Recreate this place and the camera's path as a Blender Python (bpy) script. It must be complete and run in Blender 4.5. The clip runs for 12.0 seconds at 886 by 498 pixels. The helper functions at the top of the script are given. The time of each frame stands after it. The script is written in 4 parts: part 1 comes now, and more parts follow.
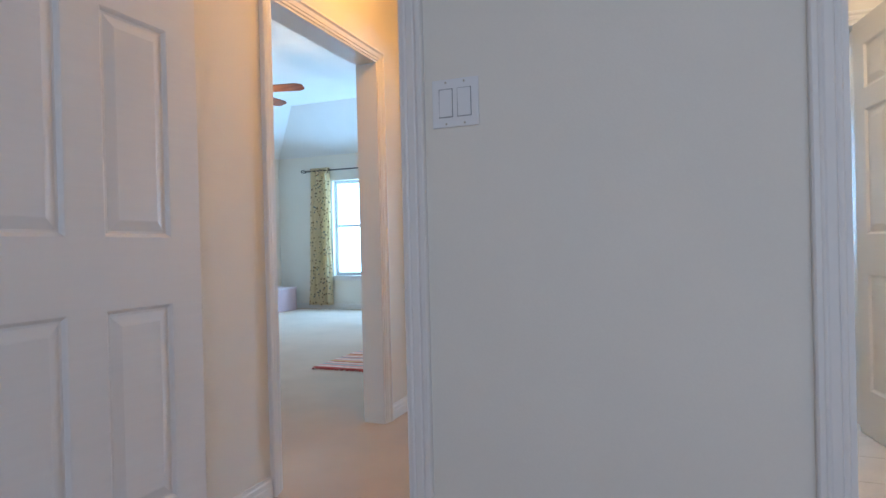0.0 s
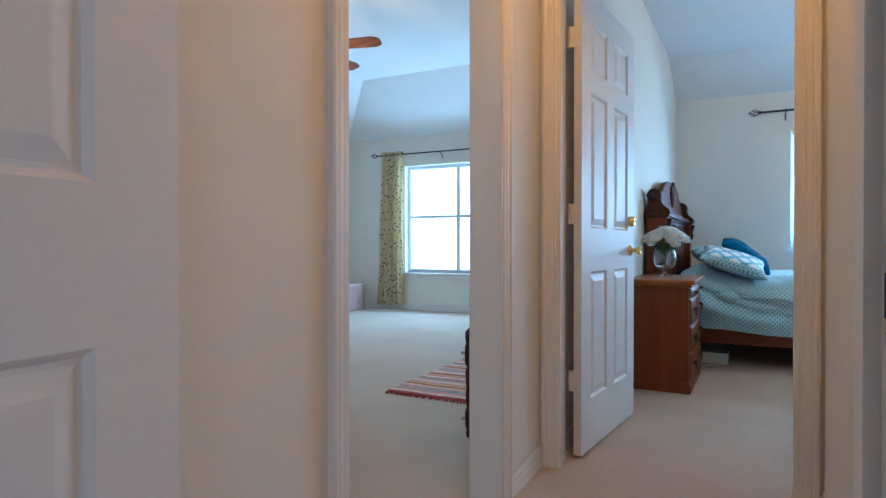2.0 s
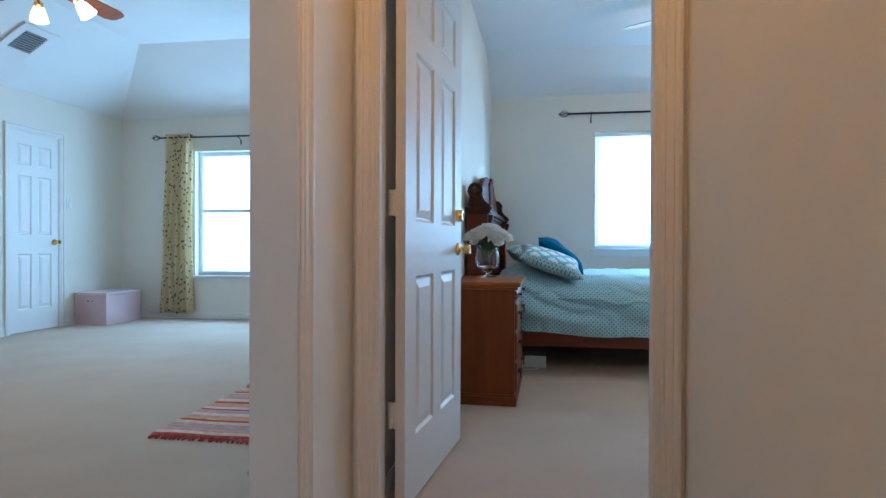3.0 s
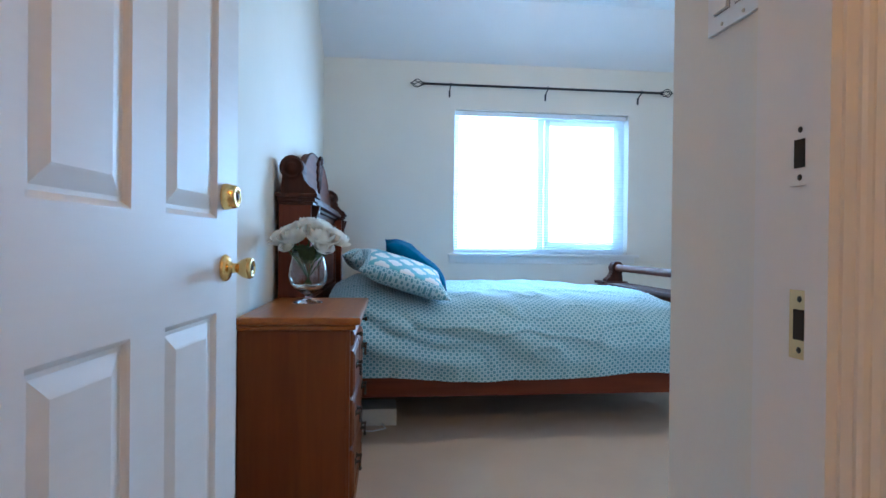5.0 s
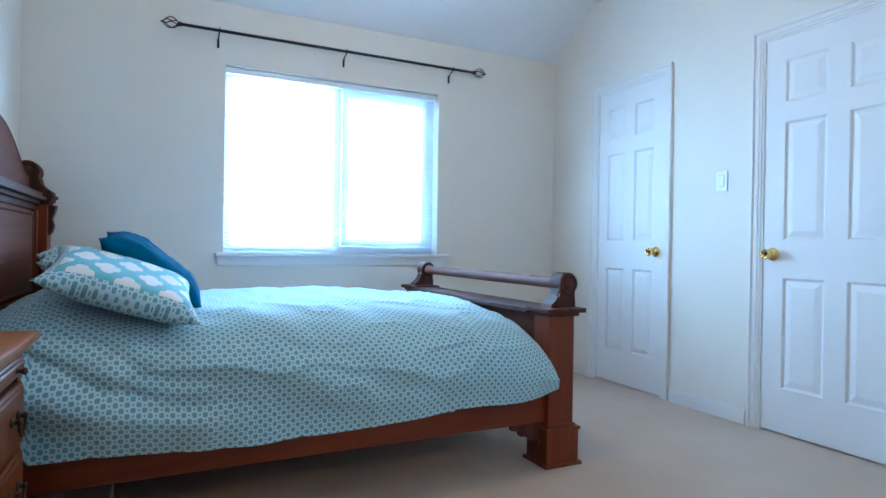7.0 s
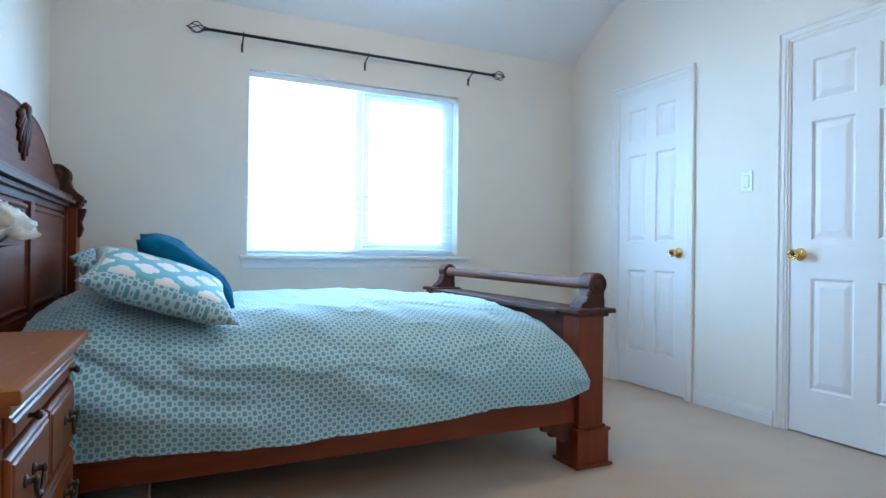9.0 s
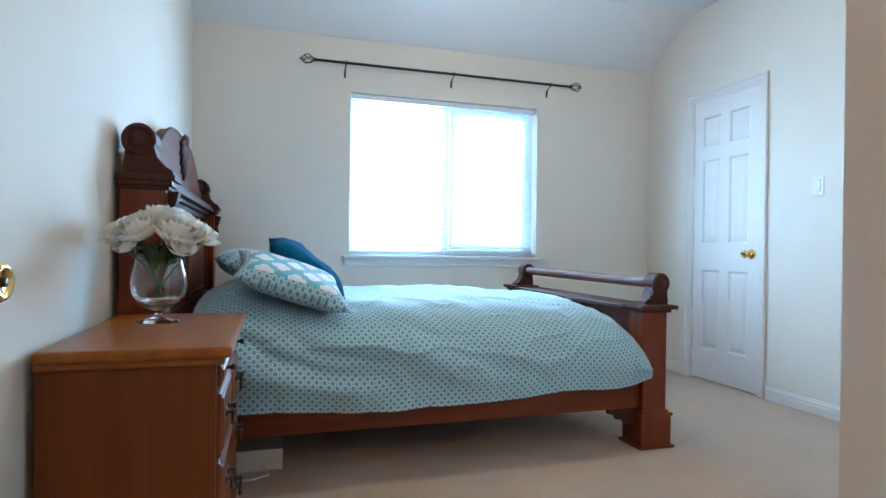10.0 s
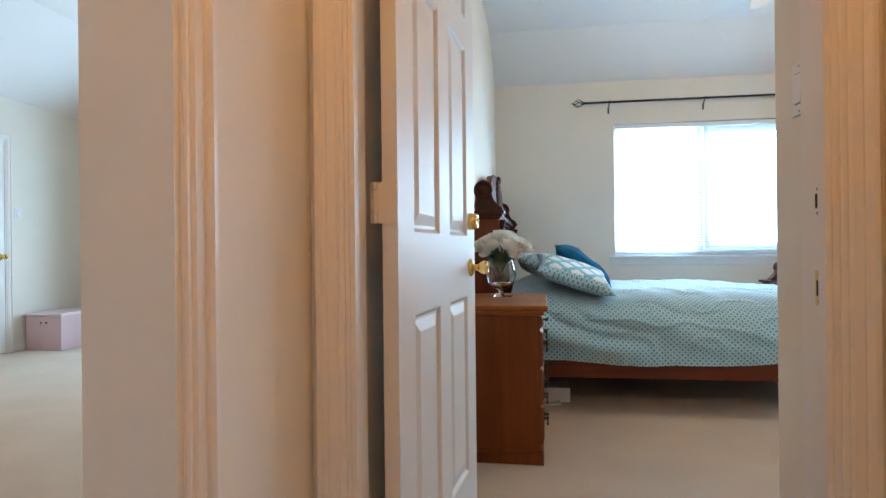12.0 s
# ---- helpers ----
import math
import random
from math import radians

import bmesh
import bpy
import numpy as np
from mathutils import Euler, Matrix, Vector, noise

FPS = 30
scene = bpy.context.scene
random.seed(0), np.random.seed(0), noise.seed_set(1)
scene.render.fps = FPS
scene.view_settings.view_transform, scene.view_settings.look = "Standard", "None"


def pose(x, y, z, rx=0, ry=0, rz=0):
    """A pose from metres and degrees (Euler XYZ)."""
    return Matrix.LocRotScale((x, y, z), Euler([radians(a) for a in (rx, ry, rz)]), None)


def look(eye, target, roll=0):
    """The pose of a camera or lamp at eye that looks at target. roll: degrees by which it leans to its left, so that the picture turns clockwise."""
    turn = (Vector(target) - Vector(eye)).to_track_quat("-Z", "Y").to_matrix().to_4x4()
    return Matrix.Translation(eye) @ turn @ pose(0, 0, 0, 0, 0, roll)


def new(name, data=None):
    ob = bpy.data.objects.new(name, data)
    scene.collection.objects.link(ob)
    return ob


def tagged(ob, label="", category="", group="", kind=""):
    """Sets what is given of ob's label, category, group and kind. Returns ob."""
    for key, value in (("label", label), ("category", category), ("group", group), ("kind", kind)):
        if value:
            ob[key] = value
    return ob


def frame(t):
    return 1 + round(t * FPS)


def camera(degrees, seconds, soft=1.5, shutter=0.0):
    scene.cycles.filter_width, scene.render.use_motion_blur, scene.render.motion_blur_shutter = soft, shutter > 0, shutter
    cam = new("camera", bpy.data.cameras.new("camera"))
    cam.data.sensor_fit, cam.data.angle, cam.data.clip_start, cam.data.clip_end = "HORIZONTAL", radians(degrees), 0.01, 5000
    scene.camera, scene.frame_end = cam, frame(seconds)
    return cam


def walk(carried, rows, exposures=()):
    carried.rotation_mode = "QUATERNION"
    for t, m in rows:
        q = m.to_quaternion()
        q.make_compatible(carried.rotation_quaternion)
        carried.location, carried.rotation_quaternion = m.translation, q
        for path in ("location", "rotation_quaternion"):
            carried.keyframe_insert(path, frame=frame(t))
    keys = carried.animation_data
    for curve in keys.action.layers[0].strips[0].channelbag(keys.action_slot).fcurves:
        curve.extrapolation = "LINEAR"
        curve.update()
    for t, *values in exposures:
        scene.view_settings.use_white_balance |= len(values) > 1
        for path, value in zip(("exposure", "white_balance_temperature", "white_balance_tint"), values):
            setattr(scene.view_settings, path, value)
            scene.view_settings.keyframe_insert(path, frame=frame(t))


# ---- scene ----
cam = camera(74.2, 12.0)
PATH = [
    (0, (-0.27, -0.59, 0.947), (-0.994, 1.274, 0.938), -1.4),
    (0.5, (-0.494, -0.42, 0.939), (-1.39, 1.368, 0.929), -0.9),
    (1, (-0.654, -0.184, 0.928), (-1.584, 1.586, 0.914), -0.8),
    (1.5, (-0.772, 0.085, 0.948), (-1.749, 1.83, 0.931), -0.9),
    (2, (-0.96, 0.301, 0.92), (-1.878, 2.078, 0.905), -0.0),
    (2.5, (-1.094, 0.525, 0.909), (-1.682, 2.437, 0.895), 0.3),
    (3, (-1.147, 0.874, 0.912), (-1.463, 2.848, 0.896), 0.2),
    (3.5, (-1.207, 1.209, 0.91), (-1.343, 3.204, 0.896), 0.3),
    (5.5, (-1.145, 2.572, 0.951), (-0.799, 4.541, 0.933), 0.7),
    (6, (-1.084, 2.891, 0.944), (-0.609, 4.834, 0.922), 0.8),
    (6.5, (-0.991, 3.0, 0.933), (-0.384, 4.906, 0.914), 1.0),
    (7, (-0.954, 3.056, 0.934), (-0.071, 4.85, 0.925), 0.9),
    (9, (-1.043, 3.092, 0.918), (-0.182, 4.897, 0.923), 0.7),
    (9.5, (-1.079, 2.998, 0.923), (-0.358, 4.864, 0.924), 0.6),
    (10, (-1.174, 2.73, 0.935), (-0.579, 4.64, 0.931), 0.8),
    (10.5, (-1.207, 2.48, 0.949), (-0.776, 4.433, 0.944), 0.4),
    (11, (-1.206, 2.174, 0.954), (-1.131, 4.172, 0.948), 0.2),
    (11.5, (-1.262, 1.838, 0.947), (-1.361, 3.836, 0.949), -0.3),
    (12, (-1.303, 1.581, 0.952), (-1.601, 3.559, 0.952), -0.6),
]
walk(cam, [(t, look(eye, target, roll)) for t, eye, target, roll in PATH],
     [(0.0, 0.02, 5700, 8), (1.5, -0.10, 5650, 8), (2.5, -0.37, 5650, 6), (3.5, -0.38, 5750, 8), (5.5, -0.06, 5500, 11), (7.0, -0.05, 5700, 11), (9.0, -0.02, 6100, 12), (10.5, -0.02, 6700, 13), (12.0, -0.06, 7400, 16)])

# ---------------------------------------------------------------- world and lights
world = bpy.data.worlds.new("sky")
scene.world = world
world.use_nodes = True
sky = world.node_tree.nodes.new("ShaderNodeTexSky")
sky.sky_type, sky.sun_disc = "NISHITA", False
sky.sun_elevation, sky.sun_rotation = radians(40), radians(200)
world.node_tree.nodes["Background"].inputs[1].default_value = 0.10
world.node_tree.links.new(sky.outputs[0], world.node_tree.nodes["Background"].inputs[0])


def area(name, m, sx, sy, watts, colour):
    d = bpy.data.lights.new(name, "AREA")
    d.shape, d.size, d.size_y, d.energy, d.color = "RECTANGLE", sx, sy, watts, colour
    ob = new(name, d)
    ob.matrix_world = m
    return ob


def bulb(name, place, watts, colour, radius=0.05):
    d = bpy.data.lights.new(name, "POINT")
    d.energy, d.color, d.shadow_soft_size = watts, colour, radius
    ob = new(name, d)
    ob.location = place
    return ob


DAY = (0.38, 0.68, 1.0)
WARM = (1.0, 0.47, 0.115)
area("window_light_a", pose(0.155, 7.048, 1.455, -90, 0, 0), 1.36, 1.06, 98, DAY)
area("window_light_b", pose(-4.40, 7.598, 1.278, -90, 0, 0), 1.62, 1.40, 78, DAY)
area("window_light_start", pose(0.3, -2.42, 1.45, 90, 0, 0), 1.4, 1.3, 19, (0.72, 0.80, 1.0))
bulb("hall_bulb", (-1.22, 1.75, 2.30), 13, WARM, 0.09)
bulb("bath_bulb", (0.5, 1.5, 2.25), 22, (1.0, 0.72, 0.45), 0.08)
bulb("fan_bulb_a", (0.06, 5.13, 2.30), 18, (1.0, 0.78, 0.54), 0.06)
bulb("fan_bulb_b", (-4.06, 3.91, 2.22), 26, (1.0, 0.76, 0.50), 0.08)

# ---------------------------------------------------------------- materials


def mat(name, colour, rough=0.6, metal=0.0, vary=0.06, scale=4.0, fine=90.0, bump=0.0, bump_dist=0.002, spec=0.5, coat=0.0):
    """Base colour with variation at two scales and a fine bump."""
    m = bpy.data.materials.new(name)
    m.use_nodes = True
    nt = m.node_tree
    b = nt.nodes["Principled BSDF"]
    b.inputs["Roughness"].default_value, b.inputs["Metallic"].default_value = rough, metal
    b.inputs["Specular IOR Level"].default_value = spec
    b.inputs["Coat Weight"].default_value = coat
    co = nt.nodes.new("ShaderNodeTexCoord")
    n1 = nt.nodes.new("ShaderNodeTexNoise")
    n1.inputs["Scale"].default_value, n1.inputs["Detail"].default_value = scale, 4
    n2 = nt.nodes.new("ShaderNodeTexNoise")
    n2.inputs["Scale"].default_value, n2.inputs["Detail"].default_value = fine, 3
    nt.links.new(co.outputs["Object"], n1.inputs["Vector"])
    nt.links.new(co.outputs["Object"], n2.inputs["Vector"])
    mixf = nt.nodes.new("ShaderNodeMath")
    mixf.operation = "MULTIPLY_ADD"
    mixf.inputs[1].default_value = 0.6
    half = nt.nodes.new("ShaderNodeMath")
    half.operation = "MULTIPLY"
    half.inputs[1].default_value = 0.4
    nt.links.new(n2.outputs["Fac"], half.inputs[0])
    nt.links.new(n1.outputs["Fac"], mixf.inputs[0])
    nt.links.new(half.outputs[0], mixf.inputs[2])
    ramp = nt.nodes.new("ShaderNodeValToRGB")
    ramp.color_ramp.elements[0].position, ramp.color_ramp.elements[1].position = 0.3, 0.7
    ramp.color_ramp.elements[0].color = (*[max(0, c * (1 - vary)) for c in colour], 1)
    ramp.color_ramp.elements[1].color = (*[min(1, c * (1 + vary)) for c in colour], 1)
    nt.links.new(mixf.outputs[0], ramp.inputs[0])
    nt.links.new(ramp.outputs[0], b.inputs["Base Color"])
    if bump:
        bp = nt.nodes.new("ShaderNodeBump")
        bp.inputs["Strength"].default_value, bp.inputs["Distance"].default_value = bump, bump_dist
        nt.links.new(n2.outputs["Fac"], bp.inputs["Height"])
        nt.links.new(bp.outputs[0], b.inputs["Normal"])
    return m


def wood(name, dark, light, axis, rough=0.36, coat=0.12, grain=14.0, relief=0.06):
    """Polished wood with its grain along one axis of the object."""
    m = bpy.data.materials.new(name)
    m.use_nodes = True
    nt = m.node_tree
    b = nt.nodes["Principled BSDF"]
    b.inputs["Roughness"].default_value, b.inputs["Coat Weight"].default_value = rough, coat
    b.inputs["Coat Roughness"].default_value = 0.15
    b.inputs["Specular IOR Level"].default_value = 0.32
    co = nt.nodes.new("ShaderNodeTexCoord")
    mp = nt.nodes.new("ShaderNodeMapping")
    s = [grain, grain, grain]
    s["xyz".index(axis)] = grain * 0.06
    mp.inputs["Scale"].default_value = s
    nz = nt.nodes.new("ShaderNodeTexNoise")
    nz.inputs["Scale"].default_value, nz.inputs["Detail"].default_value, nz.inputs["Distortion"].default_value = 2.2, 6, 0.6
    big = nt.nodes.new("ShaderNodeTexNoise")
    big.inputs["Scale"].default_value = 3.0
    nt.links.new(co.outputs["Object"], mp.inputs[0])
    nt.links.new(mp.outputs[0], nz.inputs["Vector"])
    nt.links.new(co.outputs["Object"], big.inputs["Vector"])
    add = nt.nodes.new("ShaderNodeMath")
    add.operation = "MULTIPLY_ADD"
    add.inputs[1].default_value = 0.35
    nt.links.new(big.outputs["Fac"], add.inputs[0])
    nt.links.new(nz.outputs["Fac"], add.inputs[2])
    ramp = nt.nodes.new("ShaderNodeValToRGB")
    ramp.color_ramp.elements[0].position, ramp.color_ramp.elements[1].position = 0.5, 0.86
    ramp.color_ramp.elements[0].color, ramp.color_ramp.elements[1].color = (*dark, 1), (*light, 1)
    nt.links.new(add.outputs[0], ramp.inputs[0])
    nt.links.new(ramp.outputs[0], b.inputs["Base Color"])
    bp = nt.nodes.new("ShaderNodeBump")
    bp.inputs["Strength"].default_value, bp.inputs["Distance"].default_value = relief, 0.001
    nt.links.new(nz.outputs["Fac"], bp.inputs["Height"])
    nt.links.new(bp.outputs[0], b.inputs["Normal"])
    return m


def lattice(name, ground, dot, su, sv, cut, small=None, rough=0.85, weave=350.0, lobe=0.0):
    """Printed cloth: rounded motifs on a lattice in the mesh's own UV, in metres."""
    m = bpy.data.materials.new(name)
    m.use_nodes = True
    nt = m.node_tree
    b = nt.nodes["Principled BSDF"]
    b.inputs["Roughness"].default_value = rough
    b.inputs["Sheen Weight"].default_value = 0.25
    uv = nt.nodes.new("ShaderNodeUVMap")
    sep = nt.nodes.new("ShaderNodeSeparateXYZ")
    nt.links.new(uv.outputs[0], sep.inputs[0])

    def op(kind, a, v):
        n = nt.nodes.new("ShaderNodeMath")
        n.operation = kind
        for i, x in enumerate((a, v)):
            if x is None:
                continue
            if isinstance(x, (int, float)):
                n.inputs[i].default_value = x
            else:
                nt.links.new(x, n.inputs[i])
        return n.outputs[0]

    pu = op("MULTIPLY", sep.outputs[0], 2 * math.pi / su)
    pv = op("MULTIPLY", sep.outputs[1], 2 * math.pi / sv)
    cu, cv = op("COSINE", op("ADD", pu, pv), None), op("COSINE", op("SUBTRACT", pu, pv), None)
    if lobe:
        su2, sv2 = op("ABSOLUTE", op("SINE", op("ADD", pu, pv), None), None), op("ABSOLUTE", op("SINE", op("SUBTRACT", pu, pv), None), None)
        cu = op("ADD", op("MULTIPLY", cu, math.cos(lobe)), op("MULTIPLY", su2, math.sin(lobe)))
        cv = op("ADD", op("MULTIPLY", cv, math.cos(lobe)), op("MULTIPLY", sv2, math.sin(lobe)))
    total = op("ADD", cu, cv)
    dots = op("MULTIPLY", op("SUBTRACT", total, cut), 4.0)
    if small is not None:
        dots = op("MAXIMUM", dots, op("MULTIPLY", op("SUBTRACT", small, total), 5.0))
    ramp = nt.nodes.new("ShaderNodeValToRGB")
    ramp.color_ramp.elements[0].position, ramp.color_ramp.elements[1].position = 0.0, 0.6
    ramp.color_ramp.elements[0].color, ramp.color_ramp.elements[1].color = (*ground, 1), (*dot, 1)
    nt.links.new(dots, ramp.inputs[0])
    nz = nt.nodes.new("ShaderNodeTexNoise")
    nz.inputs["Scale"].default_value = weave
    co = nt.nodes.new("ShaderNodeTexCoord")
    nt.links.new(co.outputs["Object"], nz.inputs["Vector"])
    mx = nt.nodes.new("ShaderNodeMix")
    mx.data_type, mx.blend_type = "RGBA", "MULTIPLY"
    mx.inputs["Factor"].default_value = 0.25
    nt.links.new(ramp.outputs[0], mx.inputs["A"])
    nt.links.new(nz.outputs["Fac"], mx.inputs["B"])
    nt.links.new(mx.outputs["Result"], b.inputs["Base Color"])
    soft = nt.nodes.new("ShaderNodeTexNoise")
    soft.inputs["Scale"].default_value, soft.inputs["Detail"].default_value = 14, 4
    nt.links.new(co.outputs["Object"], soft.inputs["Vector"])
    bp = nt.nodes.new("ShaderNodeBump")
    bp.inputs["Strength"].default_value, bp.inputs["Distance"].default_value = 0.25, 0.012
    nt.links.new(soft.outputs["Fac"], bp.inputs["Height"])
    nt.links.new(bp.outputs[0], b.inputs["Normal"])
    return m


def glow(name, colour, strength):
    m = bpy.data.materials.new(name)
    m.use_nodes = True
    b = m.node_tree.nodes["Principled BSDF"]
    b.inputs["Base Color"].default_value = (*colour, 1)
    b.inputs["Emission Color"].default_value = (*colour, 1)
    b.inputs["Emission Strength"].default_value = strength
    return m


def glass(name, rough=0.0):
    m = bpy.data.materials.new(name)
    m.use_nodes = True
    b = m.node_tree.nodes["Principled BSDF"]
    b.inputs["Transmission Weight"].default_value, b.inputs["Roughness"].default_value = 1.0, rough
    b.inputs["Base Color"].default_value, b.inputs["IOR"].default_value = (0.96, 0.98, 0.98, 1), 1.45
    return m


WALL = mat("cream_wall_paint", (0.80, 0.76, 0.68), 0.75, vary=0.02, fine=160, bump=0.12)
CEIL = mat("white_ceiling_paint", (0.80, 0.80, 0.79), 0.85, vary=0.02, fine=120, bump=0.25)
TRIM = mat("white_trim_paint", (0.80, 0.78, 0.75), 0.5, vary=0.012, fine=40)
DOOR = wood("white_moulded_door", (0.790, 0.780, 0.765), (0.805, 0.795, 0.780), "x", rough=0.48, coat=0.0, grain=26, relief=0.10)
CARPET = mat("beige_carpet", (0.60, 0.48, 0.385), 0.95, vary=0.10, scale=2.2, fine=260, bump=0.7, bump_dist=0.006, spec=0.1)
TILE = mat("beige_floor_tile", (0.62, 0.52, 0.42), 0.35, vary=0.08, scale=6)
GROUT = mat("tile_grout", (0.30, 0.26, 0.22), 0.9)
CHERRY_X = wood("cherry_wood_along_x", (0.13, 0.022, 0.005), (0.19, 0.034, 0.008), "x")
CHERRY_Y = wood("cherry_wood_along_y", (0.09, 0.019, 0.006), (0.14, 0.031, 0.009), "y", rough=0.68, coat=0.0)
CHERRY_Z = wood("cherry_wood_along_z", (0.14, 0.023, 0.005), (0.20, 0.036, 0.008), "z")
DARKWOOD = wood("dark_carved_wood", (0.045, 0.012, 0.006), (0.085, 0.022, 0.010), "z", rough=0.62, coat=0.0)
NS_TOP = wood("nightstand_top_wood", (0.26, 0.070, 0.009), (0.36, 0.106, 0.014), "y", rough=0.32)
# shade on sides and drawers is put into this darker wood colour
NS_SHADED = wood("nightstand_shaded_wood", (0.150, 0.034, 0.004), (0.205, 0.050, 0.006), "z", rough=0.46, coat=0.0)
SCUFF = mat("bare_scratched_wood", (0.55, 0.36, 0.24), 0.7)
BRASS = mat("polished_brass", (0.85, 0.58, 0.22), 0.16, 1.0, vary=0.05)
STRIKE = mat("pale_brass_strike", (0.72, 0.58, 0.32), 0.38, 1.0, vary=0.1)
STEEL = mat("dull_strike_plate", (0.55, 0.50, 0.42), 0.35, 1.0)
PEWTER = mat("antique_pewter", (0.085, 0.075, 0.065), 0.48, 1.0, vary=0.2, scale=30)
IRON = mat("black_iron", (0.025, 0.030, 0.038), 0.45, 0.6)
# near-black colour stands in for the shade inside gaps and holes
DARK = mat("recess_shade", (0.03, 0.025, 0.02), 0.9)
PLASTIC = mat("white_plastic", (0.80, 0.80, 0.80), 0.35, vary=0.01)
VINYL = mat("white_window_vinyl", (0.80, 0.84, 0.88), 0.4, vary=0.01)
SLAT = bpy.data.materials.new("white_blind_slat")
SLAT.use_nodes = True
_b = SLAT.node_tree.nodes["Principled BSDF"]
_b.inputs["Base Color"].default_value, _b.inputs["Roughness"].default_value = (0.86, 0.90, 0.93, 1), 0.5
_b.inputs["Transmission Weight"].default_value = 0.0
_t = SLAT.node_tree.nodes.new("ShaderNodeBsdfTranslucent")
_t.inputs[0].default_value = (0.85, 0.93, 0.97, 1)
_m = SLAT.node_tree.nodes.new("ShaderNodeMixShader")
_m.inputs[0].default_value = 0.22
SLAT.node_tree.links.new(_b.outputs[0], _m.inputs[1])
SLAT.node_tree.links.new(_t.outputs[0], _m.inputs[2])
SLAT.node_tree.links.new(_m.outputs[0], SLAT.node_tree.nodes["Material Output"].inputs[0])
PANE = glass("window_glass")
VASEGLASS = glass("clear_vase_glass")
DUVET = lattice("teal_dotted_cotton", (0.52, 0.75, 0.84), (0.14, 0.39, 0.49), 0.031, 0.030, 0.27, -1.60)
PILLOWPRINT = lattice("turquoise_quatrefoil_cotton", (0.10, 0.45, 0.54), (0.82, 0.80, 0.78), 0.185, 0.135, 1.15, lobe=radians(52))
BLUE = mat("teal_blue_quilted_satin", (0.004, 0.11, 0.23), 0.9, spec=0.05, vary=0.2, scale=20, fine=120, bump=0.3)
PETAL = mat("ivory_silk_petal", (0.82, 0.79, 0.73), 0.7, vary=0.04, scale=30)
_t = PETAL.node_tree.nodes.new("ShaderNodeBsdfTranslucent")
_t.inputs[0].default_value = (0.85, 0.82, 0.74, 1)
_m = PETAL.node_tree.nodes.new("ShaderNodeMixShader")
_m.inputs[0].default_value = 0.45
PETAL.node_tree.links.new(PETAL.node_tree.nodes["Principled BSDF"].outputs[0], _m.inputs[1])
PETAL.node_tree.links.new(_t.outputs[0], _m.inputs[2])
PETAL.node_tree.links.new(_m.outputs[0], PETAL.node_tree.nodes["Material Output"].inputs[0])
LEAF = mat("dark_green_leaf", (0.035, 0.085, 0.030), 0.55, vary=0.3, scale=40)
STEM = mat("green_stem", (0.06, 0.12, 0.04), 0.6, vary=0.2)
PINK = mat("pale_pink_paint", (0.66, 0.46, 0.47), 0.6, vary=0.06, scale=5, bump=0.05)
PINKTOP = mat("paler_pink_lid_paint", (0.74, 0.60, 0.61), 0.55, vary=0.05)
CARD = mat("white_power_strip_box", (0.62, 0.60, 0.56), 0.6)
LAMPGLASS = glow("lit_frosted_glass", (1.0, 0.86, 0.62), 6.0)
VENTDARK = mat("vent_grille_metal", (0.30, 0.30, 0.31), 0.6, vary=0.1)

# floral print of the curtain
CURTAIN = bpy.data.materials.new("floral_curtain_cotton")
CURTAIN.use_nodes = True
_nt = CURTAIN.node_tree
_b = _nt.nodes["Principled BSDF"]
_b.inputs["Roughness"].default_value = 0.9
_co = _nt.nodes.new("ShaderNodeTexCoord")
_v = _nt.nodes.new("ShaderNodeTexVoronoi")
_v.inputs["Scale"].default_value = 22
_nt.links.new(_co.outputs["Object"], _v.inputs["Vector"])
_sep = _nt.nodes.new("ShaderNodeSeparateColor")
_nt.links.new(_v.outputs["Color"], _sep.inputs[0])
_kind = _nt.nodes.new("ShaderNodeValToRGB")
_kind.color_ramp.interpolation = "CONSTANT"
_e = _kind.color_ramp.elements
_e[0].position, _e[0].color = 0.0, (0.22, 0.17, 0.09, 1)
_e[1].position, _e[1].color = 0.35, (0.42, 0.27, 0.10, 1)
_n = _e.new(0.62)
_n.color = (0.30, 0.13, 0.08, 1)
_n = _e.new(0.82)
_n.color = (0.16, 0.20, 0.24, 1)
_nt.links.new(_sep.outputs[0], _kind.inputs[0])
_mask = _nt.nodes.new("ShaderNodeValToRGB")
_mask.color_ramp.elements[0].position, _mask.color_ramp.elements[1].position = 0.24, 0.32
_mask.color_ramp.elements[0].color, _mask.color_ramp.elements[1].color = (1, 1, 1, 1), (0, 0, 0, 1)
_nt.links.new(_v.outputs["Distance"], _mask.inputs[0])
_mx = _nt.nodes.new("ShaderNodeMix")
_mx.data_type = "RGBA"
_mx.inputs["A"].default_value = (0.95, 0.83, 0.60, 1)
_nt.links.new(_mask.outputs[0], _mx.inputs["Factor"])
_nt.links.new(_kind.outputs[0], _mx.inputs["B"])
_nt.links.new(_mx.outputs["Result"], _b.inputs["Base Color"])
_t = _nt.nodes.new("ShaderNodeBsdfTranslucent")
_nt.links.new(_mx.outputs["Result"], _t.inputs[0])
_m = _nt.nodes.new("ShaderNodeMixShader")
_m.inputs[0].default_value = 0.30
_nt.links.new(_b.outputs[0], _m.inputs[1])
_nt.links.new(_t.outputs[0], _m.inputs[2])
_nt.links.new(_m.outputs[0], _nt.nodes["Material Output"].inputs[0])

